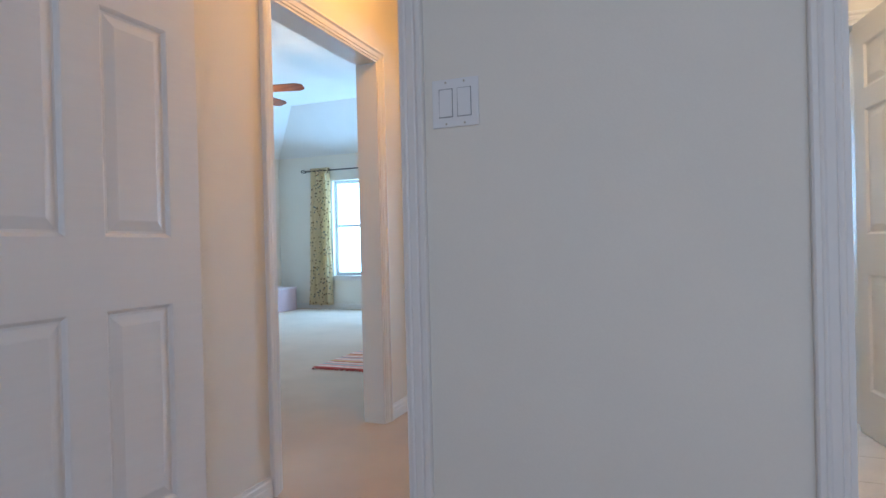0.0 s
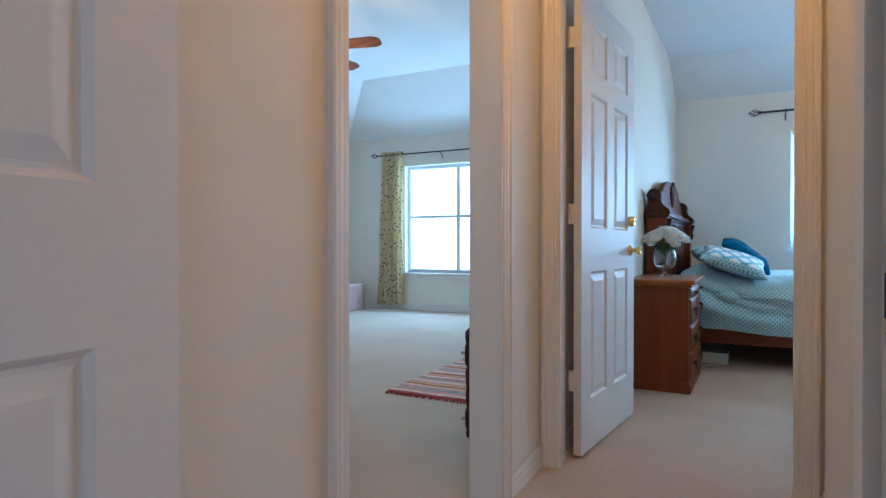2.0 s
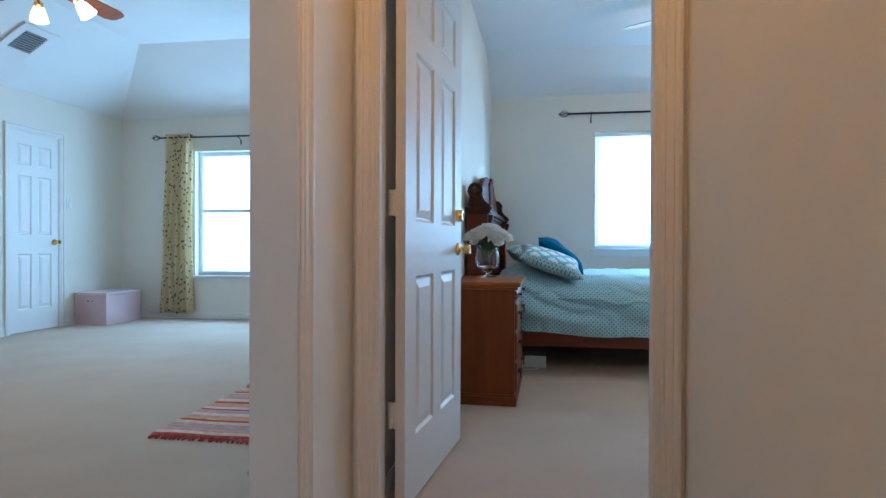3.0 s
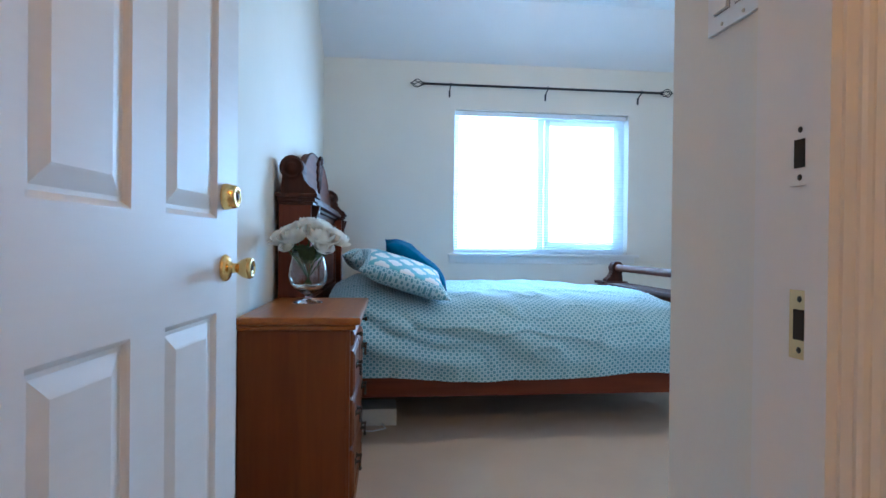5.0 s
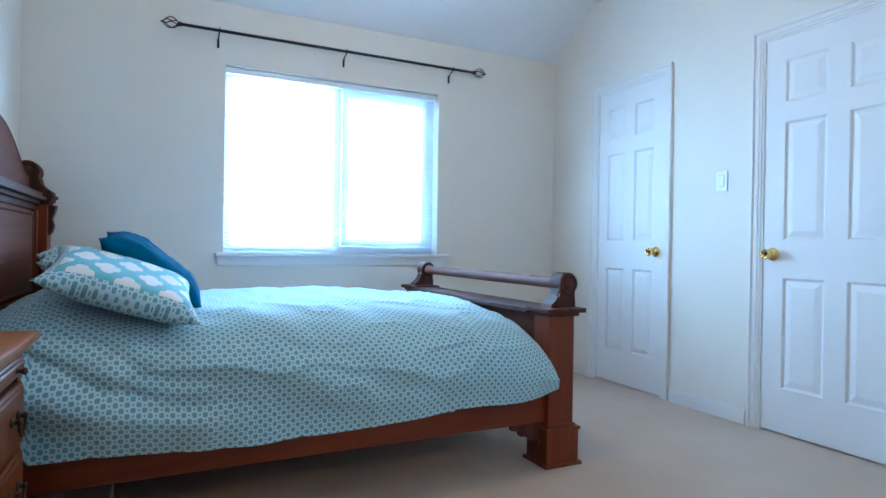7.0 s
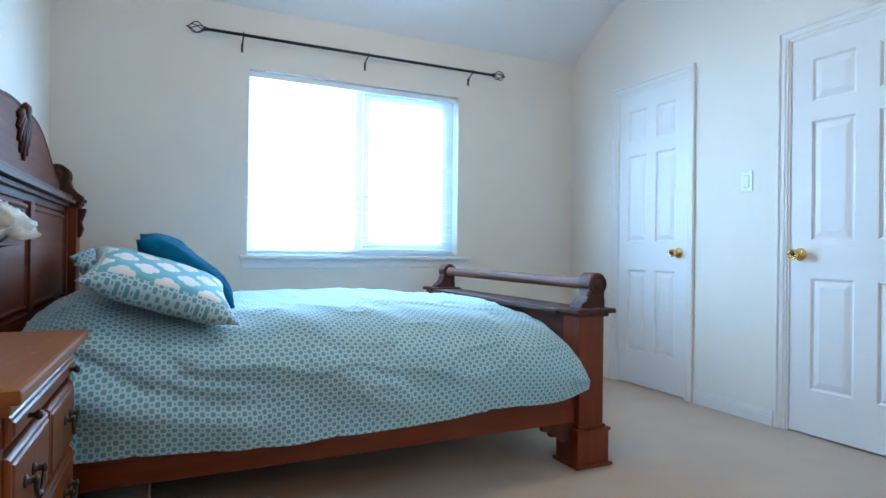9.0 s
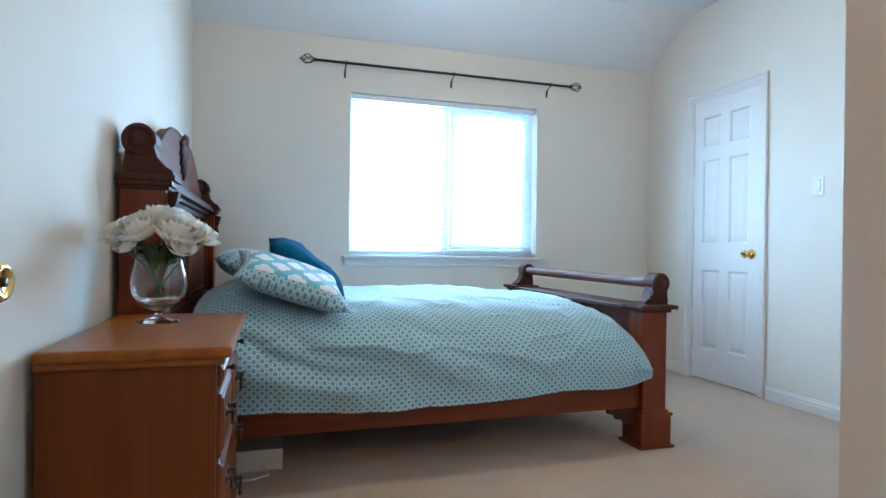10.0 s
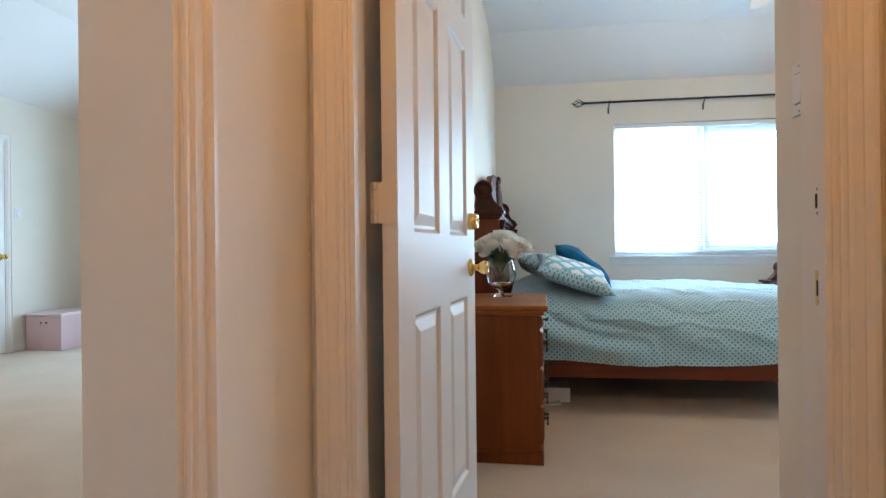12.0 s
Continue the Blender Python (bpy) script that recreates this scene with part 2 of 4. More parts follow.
RUGS = [mat("rug_" + n, c, 0.95, vary=0.25, scale=30, fine=300, bump=0.8, bump_dist=0.004, spec=0.1) for n, c in (
    ("cream", (0.80, 0.70, 0.62)), ("red", (0.56, 0.11, 0.10)), ("grey_blue", (0.42, 0.50, 0.52)),
    ("ochre", (0.68, 0.52, 0.25)), ("pink", (0.76, 0.38, 0.34)), ("brown", (0.50, 0.40, 0.34)))]

# ---------------------------------------------------------------- mesh helpers


def mesh_object(name, bm, material, smooth=False):
    bmesh.ops.recalc_face_normals(bm, faces=bm.faces[:])
    me = bpy.data.meshes.new(name)
    bm.to_mesh(me)
    bm.free()
    for m in (material if isinstance(material, (list, tuple)) else [material]):
        me.materials.append(m)
    if smooth:
        for p in me.polygons:
            p.use_smooth = True
    return new(name, me)


def part(name, bm, material, parent, label="", smooth=False):
    ob = mesh_object(name, bm, material, smooth)
    ob.parent = parent
    if label:
        tagged(ob, label)
    return ob


def thing(name, label, category, place=(0, 0, 0), turn=0, group="", kind=""):
    ob = new(name)
    ob.empty_display_size = 0.1
    ob.matrix_world = pose(*place, 0, 0, turn)
    return tagged(ob, label, category, group, kind)


def box(bm, x0, x1, y0, y1, z0, z1, bevel=0.0):
    t = bmesh.new() if bevel else bm
    vs = [t.verts.new((x, y, z)) for x in (x0, x1) for y in (y0, y1) for z in (z0, z1)]
    for f in ((0, 1, 3, 2), (4, 6, 7, 5), (0, 4, 5, 1), (2, 3, 7, 6), (0, 2, 6, 4), (1, 5, 7, 3)):
        t.faces.new([vs[i] for i in f])
    if bevel:
        bmesh.ops.bevel(t, geom=t.edges[:], offset=bevel, segments=2, affect="EDGES", profile=0.6)
        join(bm, t)
    return bm


def join(bm, other, m=None):
    """Adds other's faces to bm."""
    table = {}
    for v in other.verts:
        table[v] = bm.verts.new(m @ v.co if m else v.co)
    for f in other.faces:
        nf = bm.faces.new([table[v] for v in f.verts])
        nf.smooth, nf.material_index = f.smooth, f.material_index
    other.free()
    return bm


def boxes(*rows, bevel=0.0):
    bm = bmesh.new()
    for r in rows:
        box(bm, *r, bevel=bevel)
    return bm


def lathe(profile, n=24, m=None, bm=None):
    """Turns rows of (radius, height) round z."""
    bm = bm or bmesh.new()
    rings = []
    for r, h in profile:
        if r < 1e-6:
            v = bm.verts.new((0, 0, h))
            rings.append([v] * n)
        else:
            rings.append([bm.verts.new((r * math.cos(2 * math.pi * k / n), r * math.sin(2 * math.pi * k / n), h)) for k in range(n)])
    for a, b in zip(rings, rings[1:]):
        for k in range(n):
            q = [a[k], a[(k + 1) % n], b[(k + 1) % n], b[k]]
            u = []
            for v in q:
                if v not in u:
                    u.append(v)
            if len(u) > 2:
                bm.faces.new(u)
    if m:
        bm.transform(m)
    for f in bm.faces:
        f.smooth = True
    return bm


def prism(outline, depth, m=None):
    """A flat outline (x, z) pulled along y by depth."""
    bm = bmesh.new()
    a = [bm.verts.new((x, 0, z)) for x, z in outline]
    b = [bm.verts.new((x, depth, z)) for x, z in outline]
    bm.faces.new(a)
    bm.faces.new(b[::-1])
    for k in range(len(a)):
        bm.faces.new((a[k], a[k - 1], b[k - 1], b[k]))
    if m:
        bm.transform(m)
    return bm


def tube(points, r, n=8):
    """A round bar along points."""
    bm = bmesh.new()
    pts = [Vector(p) for p in points]
    rings = []
    side = None
    for i, p in enumerate(pts):
        d = (pts[min(i + 1, len(pts) - 1)] - pts[max(i - 1, 0)]).normalized()
        if side is None:
            side = d.orthogonal().normalized()
        side = (side - d * side.dot(d)).normalized()
        up = d.cross(side)
        rings.append([bm.verts.new(p + r * (math.cos(2 * math.pi * k / n) * side + math.sin(2 * math.pi * k / n) * up)) for k in range(n)])
    for a, b in zip(rings, rings[1:]):
        for k in range(n):
            bm.faces.new((a[k], a[(k + 1) % n], b[(k + 1) % n], b[k])).smooth = True
    bm.faces.new(rings[0][::-1])
    bm.faces.new(rings[-1])
    return bm


def structure(name, bm, material, label, category):
    return tagged(mesh_object(name, bm, material), label, category, kind="structure")


def wall(name, axis, p0, p1, a0, a1, z1, holes=(), label="cream painted plaster wall", z0=0.0):
    """A wall between the planes p0 and p1 across axis, from a0 to a1 along, with holes (a, b, bottom, top)."""
    bm = bmesh.new()

    def put(u0, u1, w0, w1):
        if u1 - u0 > 1e-4 and w1 - w0 > 1e-4:
            box(bm, p0, p1, u0, u1, w0, w1) if axis == "x" else box(bm, u0, u1, p0, p1, w0, w1)
    u = a0
    for h0, h1, b, t in sorted(holes):
        put(u, h0, z0, z1)
        put(h0, h1, z0, b)
        put(h0, h1, t, z1)
        u = h1
    put(u, a1, z0, z1)
    return structure(name, bm, WALL, label, "wall")


CASE = [(0, 0), (0.057, 0), (0.057, 0.016), (0.053, 0.020), (0.044, 0.020), (0.040, 0.014), (0.035, 0.011), (0.031, 0.013), (0.016, 0.012), (0.012, 0.007), (0.008, 0.0085), (0.003, 0.0085), (0, 0.006)]


def casing(face, axis, out, a0, a1, top, sides=(True, True), head=True):
    """Moulded casing round an opening from a0 to a1, on the wall face, standing proud towards out (+1 or -1)."""
    bm = bmesh.new()

    def sweep(to, end0, end1):
        ring0 = [bm.verts.new(to(w, d, end0)) for w, d in CASE]
        ring1 = [bm.verts.new(to(w, d, end1)) for w, d in CASE]
        n = len(CASE)
        for k in range(n):
            bm.faces.new((ring0[k], ring0[(k + 1) % n], ring1[(k + 1) % n], ring1[k]))
        bm.faces.new(ring0)
        bm.faces.new(ring1[::-1])

    def at(a, d, z):
        return (face + out * d, a, z) if axis == "x" else (a, face + out * d, z)
    if sides[0]:
        sweep(lambda w, d, e: at(a0 - w, d, 0.0 if e == 0 else top + (w if head else 0)), 0, 1)
    if sides[1]:
        sweep(lambda w, d, e: at(a1 + w, d, 0.0 if e == 0 else top + (w if head else 0)), 0, 1)
    if head:
        sweep(lambda w, d, e: at((a0 - (w if sides[0] else 0)) if e == 0 else (a1 + (w if sides[1] else 0)), d, top + w), 0, 1)
    return structure("trim", bm, TRIM, "white moulded wooden door casing", "trim")


BASE = [(0, 0), (0, 0.014), (0.045, 0.014), (0.050, 0.012), (0.066, 0.0115), (0.072, 0.008), (0.083, 0.006), (0.083, 0)]


def baseboard(face, axis, out, a0, a1):
    bm = bmesh.new()
    rings = []
    for a in (a0, a1):
        rings.append([bm.verts.new((face + out * d, a, z) if axis == "x" else (a, face + out * d, z)) for z, d in BASE])
    n = len(BASE)
    for k in range(n):
        bm.faces.new((rings[0][k], rings[0][(k + 1) % n], rings[1][(k + 1) % n], rings[1][k]))
    bm.faces.new(rings[0])
    bm.faces.new(rings[1][::-1])
    return structure("baseboard", bm, TRIM, "white moulded wooden baseboard on the carpet", "baseboard")


def knob_mesh(bm=None, m=None, keyed=True):
    """A turned door knob that stands out along +z."""
    prof = [(0, 0), (0.033, 0), (0.034, 0.004), (0.030, 0.010), (0.020, 0.014), (0.0125, 0.017), (0.012, 0.030), (0.014, 0.034),
            (0.022, 0.044), (0.0265, 0.058), (0.0265, 0.064), (0.0235, 0.070), (0.017, 0.0715), (0.0165, 0.0695), (0, 0.0695)]
    return lathe(prof, 24, m, bm)


def six_panel(width, height, thick=0.035):
    """The rects (x0, x1, z0, z1) of the six panels of a moulded door."""
    st, mul = 0.112 * width / 0.76, 0.105 * width / 0.76
    pw = (width - 2 * st - mul) / 2
    cols = ((st, st + pw), (st + pw + mul, width - st))
    k = height / 2.03
    rows = ((0.225 * k, 0.792 * k), (0.985 * k, 1.590 * k), (1.690 * k, 1.905 * k))
    return [(c[0], c[1], r[0], r[1]) for r in rows for c in cols]


def door(name, width, height, m, label, knob_x, knob_sides=(1, -1), deadbolt=False, hinge_x=None, hinge_side=1, knob_z=0.91, size=1.0, gap=0.022):
    """A six-panel leaf: x along its width, z up, its faces at y = +-thick/2."""
    th = 0.035
    d = thing(name, label, "door", kind="structure")
    d.matrix_world = m
    rects = six_panel(width, height)
    xs = sorted({0, width, *[r[0] for r in rects], *[r[1] for r in rects]})
    zs = sorted({0, height, *[r[2] for r in rects], *[r[3] for r in rects]})
    bm = bmesh.new()
    for x0, x1 in zip(xs, xs[1:]):
        for z0, z1 in zip(zs, zs[1:]):
            if not any(r[0] <= x0 and x1 <= r[1] and r[2] <= z0 and z1 <= r[3] for r in rects):
                box(bm, x0, x1, -th / 2, th / 2, z0, z1)
    bmesh.ops.remove_doubles(bm, verts=bm.verts[:], dist=1e-5)
    bm.verts.index_update()
    seen = {}
    for f in bm.faces:
        seen.setdefault(tuple(sorted(v.index for v in f.verts)), []).append(f)
    bmesh.ops.delete(bm, geom=[f for fs in seen.values() if len(fs) > 1 for f in fs], context="FACES_ONLY")
    part("leaf", bm, DOOR, d)
    for x0, x1, z0, z1 in rects:
        pb = bmesh.new()
        for s in (1, -1):
            loops = []
            for inset, depth in ((0, 0), (0.004, 0.003), (0.010, 0.009), (0.017, 0.0095), (0.042, 0.003), (0.046, 0.0022)):
                y = s * (th / 2 - depth)
                loops.append([pb.verts.new(c) for c in ((x0 + inset, y, z0 + inset), (x1 - inset, y, z0 + inset), (x1 - inset, y, z1 - inset), (x0 + inset, y, z1 - inset))])
            for a, b in zip(loops, loops[1:]):
                for k in range(4):
                    pb.faces.new((a[k], a[(k + 1) % 4], b[(k + 1) % 4], b[k]))
            pb.faces.new(loops[-1])
        part("panel", pb, DOOR, d)
    for s in knob_sides:
        kb = knob_mesh(m=Matrix.Translation((knob_x, s * th / 2, knob_z)) @ Matrix.Rotation(radians(-90 * s), 4, "X") @ Matrix.Scale(size, 4))
        k = part("door_knob", kb, BRASS, d, "polished brass door knob with round rose")
        part("keyhole", lathe([(0, 0.0696), (0.006, 0.0696), (0.006, 0.0712), (0, 0.0712)], 12, Matrix.Translation((knob_x, s * th / 2, knob_z)) @ Matrix.Rotation(radians(-90 * s), 4, "X") @ Matrix.Scale(size, 4)), PEWTER, k)
    if deadbolt:
        for s in knob_sides:
            t = Matrix.Translation((knob_x, s * th / 2, knob_z + 0.151)) @ Matrix.Rotation(radians(-90 * s), 4, "X") @ Matrix.Scale(size, 4)
            db = part("deadbolt", lathe([(0, 0), (0.032, 0), (0.033, 0.004), (0.028, 0.028), (0.0255, 0.032), (0.018, 0.033), (0.017, 0.031), (0, 0.031)], 28, t), BRASS, d, "polished brass deadbolt cylinder")
            part("keyhole", lathe([(0, 0.0312), (0.009, 0.0312), (0.009, 0.0332), (0, 0.0332)], 14, t), PEWTER, db)
    if hinge_x is not None:
        for z in (0.32, 1.04, 1.80):
            hb = boxes((hinge_x - 0.003, hinge_x - 0.0004, -0.016 * hinge_side, gap * hinge_side, z - 0.044, z + 0.044))
            for q in range(5):
                join(hb, lathe([(0, 0), (0.0058, 0), (0.0062, 0.0008), (0.0062, 0.0160), (0.0058, 0.0168), (0, 0.0168)], 10, Matrix.Translation((hinge_x - 0.007, hinge_side * (0.024 if gap < 0.03 else 0.031), z - 0.044 + q * 0.0176))))
            part("hinge", hb, TRIM, d, "painted-over three-knuckle butt hinge")
    return d


def switch_plate(name, m, gangs, label, toggle=False):
    """A wall switch plate: x across, z up, standing out along -y."""
    s = thing(name, label, "light switch")
    s.matrix_world = m
    w = 0.07 + 0.046 * (gangs - 1)
    part("plate", boxes((-w / 2, w / 2, -0.006, 0, -0.057, 0.057), bevel=0.0022), PLASTIC, s)
    for g in range(gangs):
        cx = (g - (gangs - 1) / 2) * 0.046
        part("rocker_frame", boxes((cx - 0.0175, cx + 0.0175, -0.0068, -0.0055, -0.034, 0.034)), VENTDARK, s)
        rb = bmesh.new()
        up = 1 if g % 2 == 0 else -1
        box(rb, cx - 0.0158, cx + 0.0158, -0.0095, -0.006, -0.0322, 0.0322, bevel=0.0012)
        for v in rb.verts:
            if v.co.y < -0.008:
                v.co.y += up * 0.0016 * v.co.z / 0.032
        part("rocker", rb, PLASTIC, s)
        for z in (-0.049, 0.049):
            part("screw", lathe([(0, 0), (0.0028, 0), (0.0022, 0.0012), (0, 0.0013)], 10, Matrix.Translation((cx, -0.006, z)) @ Matrix.Rotation(radians(90), 4, "X")), STEEL, s)
    return s


# ---------------------------------------------------------------- structure: plan
XA0, XA1, YA0, YA1 = -1.655, 1.915, 3.09, 6.90      # bedroom with the cherry bed
XH0, XH1 = -1.72, -0.72                             # small hall
XB0, XB1, YB0, YB1 = -6.26, -1.84, 0.20, 7.45       # large bedroom
YC0, YC1 = 0.72, 0.84                               # wall of the first doorway
YD0, YD1 = 2.655, 2.765                             # wall of the bedroom doorway

structure("floor", boxes((-6.5, 2.2, -2.5, 7.7, -0.12, 0.0)), CARPET, "beige cut-pile carpet over all rooms", "floor")
# walls of bedroom A
wall("wall_window_a", "y", YA1, YA1 + 0.16, XA0 - 0.12, XA1 + 0.12, 3.1, [(-0.575, 0.885, 0.875, 2.035)])
SKEW = Matrix.Translation((XA0, 4.30, 0)) @ Matrix.Rotation(radians(-0.89), 4, "Z") @ Matrix.Translation((-XA0, -4.30, 0))   # this wall is a little out of square
wall("wall_headboard", "x", XA0 - 0.12, XA0, YD1, YA1, 3.1).matrix_world = SKEW
wall("wall_closet_doors", "x", XA1, XA1 + 0.12, YA0 - 0.12, YA1, 3.1, [(4.325, 5.095, 0, 2.045), (5.740, 6.375, 0, 2.045)])
wall("wall_behind_closets", "x", XA1 + 0.60, XA1 + 0.70, YA0 - 0.12, YA1, 3.1)
wall("wall_bath_bedroom", "y", 2.765, YA0, XH1, XA1, 3.1, [(-0.15, 0.60, 0, 1.975)])
wall("wall_bedroom_door", "y", YD0, YD1, XH0 - 0.12, XH1 + 0.10, 3.1, [(-1.660, -0.785, 0, 2.045)])
wall("wall_hall_side", "x", XH1, XH1 + 0.10, YC1, YD0, 2.6)
wall("wall_hall_opening", "x", XH0 - 0.12, XH0, YC1, YD0, 3.3, [(1.312, 2.232, 0, 1.955)])
wall("wall_first_door", "y", YC0, YC1, -1.87, 1.62, 2.6, [(-1.692, -0.866, 0, 2.045), (0.035, 0.80, 0, 2.045)])
# bathroom and start room
wall("wall_bath_side", "x", 1.50, 1.62, YC1, 2.765, 2.6)
wall("wall_start_side_a", "x", -1.87, -1.75, -2.4, YC0, 2.6)
wall("wall_start_side_b", "x", 1.50, 1.62, -2.4, YC0, 2.6)
wall("wall_start_back", "y", -2.52, -2.40, -1.87, 1.62, 2.6, [(-0.4, 1.0, 0.8, 2.1)])
# bedroom B
wall("wall_window_b", "y", YB1, YB1 + 0.16, XB0 - 0.12, XB1, 3.3, [(-5.26, -3.54, 0.525, 2.03)])
wall("wall_closet_b", "x", XB0 - 0.12, XB0, YB0, YB1, 3.3, [(5.87, 6.495, 0, 2.045)])
wall("wall_back_b", "y", YB0 - 0.12, YB0, XB0 - 0.12, XB1 - 0.03, 3.3)
wall("wall_side_b", "x", XB1 - 0.10, XB1, YD1, YB1, 3.3)
wall("wall_side_b_south", "x", XB1 - 0.03, XB1, YB0, YC1, 3.3)


def slab(points):
    """A ceiling sheet through four corners, 6 cm thick."""
    bm = bmesh.new()
    a = [bm.verts.new(p) for p in points]
    b = [bm.verts.new((p[0], p[1], p[2] + 0.06)) for p in points]
    bm.faces.new(a)
    bm.faces.new(b[::-1])
    for k in range(len(a)):
        bm.faces.new((a[k], a[k - 1], b[k - 1], b[k]))
    return bm


XC = XA0 - 0.05
cm = slab([(XC, 6.40, 2.72), (XA1, 6.40, 2.72), (XA1, YD1, 2.72), (XC, YD1, 2.72)])
join(cm, slab([(XC, YA1, 2.41), (XA1, YA1, 2.41), (XA1, 6.40, 2.72), (XC, 6.40, 2.72)]))
structure("ceiling", cm, CEIL, "white textured ceiling sloping down to the window wall", "ceiling")
cm = slab([(-5.32, 6.51, 3.02), (XB1, 6.51, 3.02), (XB1, YB0, 3.02), (-5.32, YB0, 3.02)])
join(cm, slab([(XB0, YB1, 2.44), (XB1, YB1, 2.44), (XB1, 6.51, 3.02), (-5.32, 6.51, 3.02)]))
join(cm, slab([(XB0, YB0, 2.44), (XB0, YB1, 2.44), (-5.32, 6.51, 3.02), (-5.32, YB0, 3.02)]))
structure("ceiling", cm, CEIL, "white ceiling with slopes above the walls", "ceiling")
structure("ceiling", boxes((XH0, XH1, YC1, YD0, 2.44, 2.50)), CEIL, "white flat hall ceiling", "ceiling")
structure("ceiling", boxes((-1.75, 1.50, -2.40, YC0, 2.44, 2.50)), CEIL, "white flat ceiling", "ceiling")
structure("ceiling", boxes((XH1 + 0.10, 1.50, YC1, 2.765, 2.44, 2.50)), CEIL, "white flat bathroom ceiling", "ceiling")


def jamb(axis, p0, p1, a0, a1, top, stop=None, sides=(True, True)):
    """Door lining in an opening, with a stop strip."""
    bm = bmesh.new()

    def put(u0, u1, w0, w1, q0=p0, q1=p1):
        box(bm, q0, q1, u0, u1, w0, w1) if axis == "x" else box(bm, u0, u1, q0, q1, w0, w1)
    t = 0.016
    if sides[0]:
        put(a0, a0 + t, 0, top)
    if sides[1]:
        put(a1 - t, a1, 0, top)
    put(a0 + t * sides[0], a1 - t * sides[1], top - t, top)
    if stop is not None:
        s0, s1 = stop
        put(a0 + t, a0 + t + 0.010, 0, top - t, s0, s1)
        put(a1 - t - 0.010, a1 - t, 0, top - t, s0, s1)
        put(a0 + t + 0.010, a1 - t - 0.010, top - t - 0.010, top - t, s0, s1)
    return structure("trim", bm, TRIM, "white painted door lining", "trim")


# openings: linings and casings
jamb("y", YD0 - 0.002, YD1 + 0.002, -1.660, -0.785, 2.045, (YD0 + 0.002, YD0 + 0.028))
casing(YD0, "y", -1, -1.652, -0.790, 2.037)
casing(YD1, "y", 1, -1.652, -0.790, 2.037, sides=(False, True))
jamb("x", XH0 - 0.122, XH0 + 0.002, 1.312, 2.232, 1.955)
casing(XH0, "x", 1, 1.314, 2.230, 1.950)
casing(XH0 - 0.12, "x", -1, 1.314, 2.230, 1.950)
jamb("y", YC0 - 0.002, YC1 + 0.002, -1.692, -0.866, 2.045, (YC0 + 0.045, YC0 + 0.080))
casing(YC0, "y", -1, -1.682, -0.873, 2.037)
jamb("y", YC0 - 0.002, YC1 + 0.002, 0.035, 0.80, 2.045, (YC0 + 0.045, YC0 + 0.080))
casing(YC0, "y", -1, 0.040, 0.795, 2.037)
jamb("y", 2.763, 3.092, -0.15, 0.60, 1.975)
casing(2.765, "y", -1, -0.148, 0.598, 1.970)
for a, b in ((4.325, 5.095), (5.740, 6.375)):
    jamb("x", XA1 - 0.002, XA1 + 0.12, a, b, 2.045)
    casing(XA1, "x", -1, a + 0.006, b - 0.006, 2.040)
jamb("x", XB0 - 0.12, XB0 + 0.002, 5.87, 6.495, 2.045)
casing(XB0, "x", 1, 5.876, 6.489, 2.040)
# baseboards
baseboard(XH0, "x", 1, YC1, 1.250)
baseboard(XH0, "x", 1, 2.292, YD0)
baseboard(XH1, "x", -1, YC1, YD0)
baseboard(XH1, "x", -1, YD1 + 0.02, YA0 + 0.014)
baseboard(XA0, "x", 1, YD1, YA1).matrix_world = SKEW
baseboard(YA1, "y", -1, XA0, XA1)
baseboard(XA1, "x", -1, YA0, 4.26)
baseboard(XA1, "x", -1, 5.16, 5.675)
baseboard(XA1, "x", -1, 6.435, YA1)
baseboard(YC0, "y", -1, -0.812, -0.025)
baseboard(YB1, "y", -1, XB0, XB1)
baseboard(XB0, "x", 1, 6.555, YB1)
baseboard(XB0, "x", 1, YB0, 5.81)
baseboard(XB1 - 0.10, "x", -1, YD1, YB1)

# strike plates in the linings
for x, y, z, tall, nm in ((-0.801, 2.702, 1.030, 0.058, "deadbolt_strike"), (-0.801, 2.700, 0.876, 0.062, "latch_strike"), (-0.882, 0.735, 0.889, 0.062, "latch_strike")):
    s = thing(nm, "white-painted deadbolt strike with a bare brass hole" if nm == "deadbolt_strike" else "small brass strike plate screwed to the white door lining", "strike plate", (x, y, z))
    part("plate", boxes((-0.0018, -0.0002, -0.013, 0.013, -tall / 2, tall / 2), bevel=0.0005), TRIM if nm == "deadbolt_strike" else STRIKE, s)
    part("latch_hole", boxes((-0.0028, -0.0016, -0.0065, 0.0065, -tall * 0.22, tall * 0.22)), DARK, s)
    for q in (-1, 1):
        part("screw", lathe([(0, 0), (0.003, 0), (0.002, 0.001), (0, 0.001)], 8, Matrix.Translation((-0.0018, 0, q * tall * 0.37)) @ Matrix.Rotation(radians(-90), 4, "Y")), PEWTER, s)

# ---------------------------------------------------------------- doors
# bedroom door, hinged at the left lining and opened to the wall
door("door_1", 0.780, 2.02, Matrix.Translation((-1.600, 2.799, 0.012)) @ Matrix.Rotation(radians(83.5), 4, "Z"),
     "white six-panel bedroom door standing wide open beside the wall", 0.706, deadbolt=True, hinge_x=0.0, hinge_side=1, knob_z=0.878, size=0.86, gap=0.043)
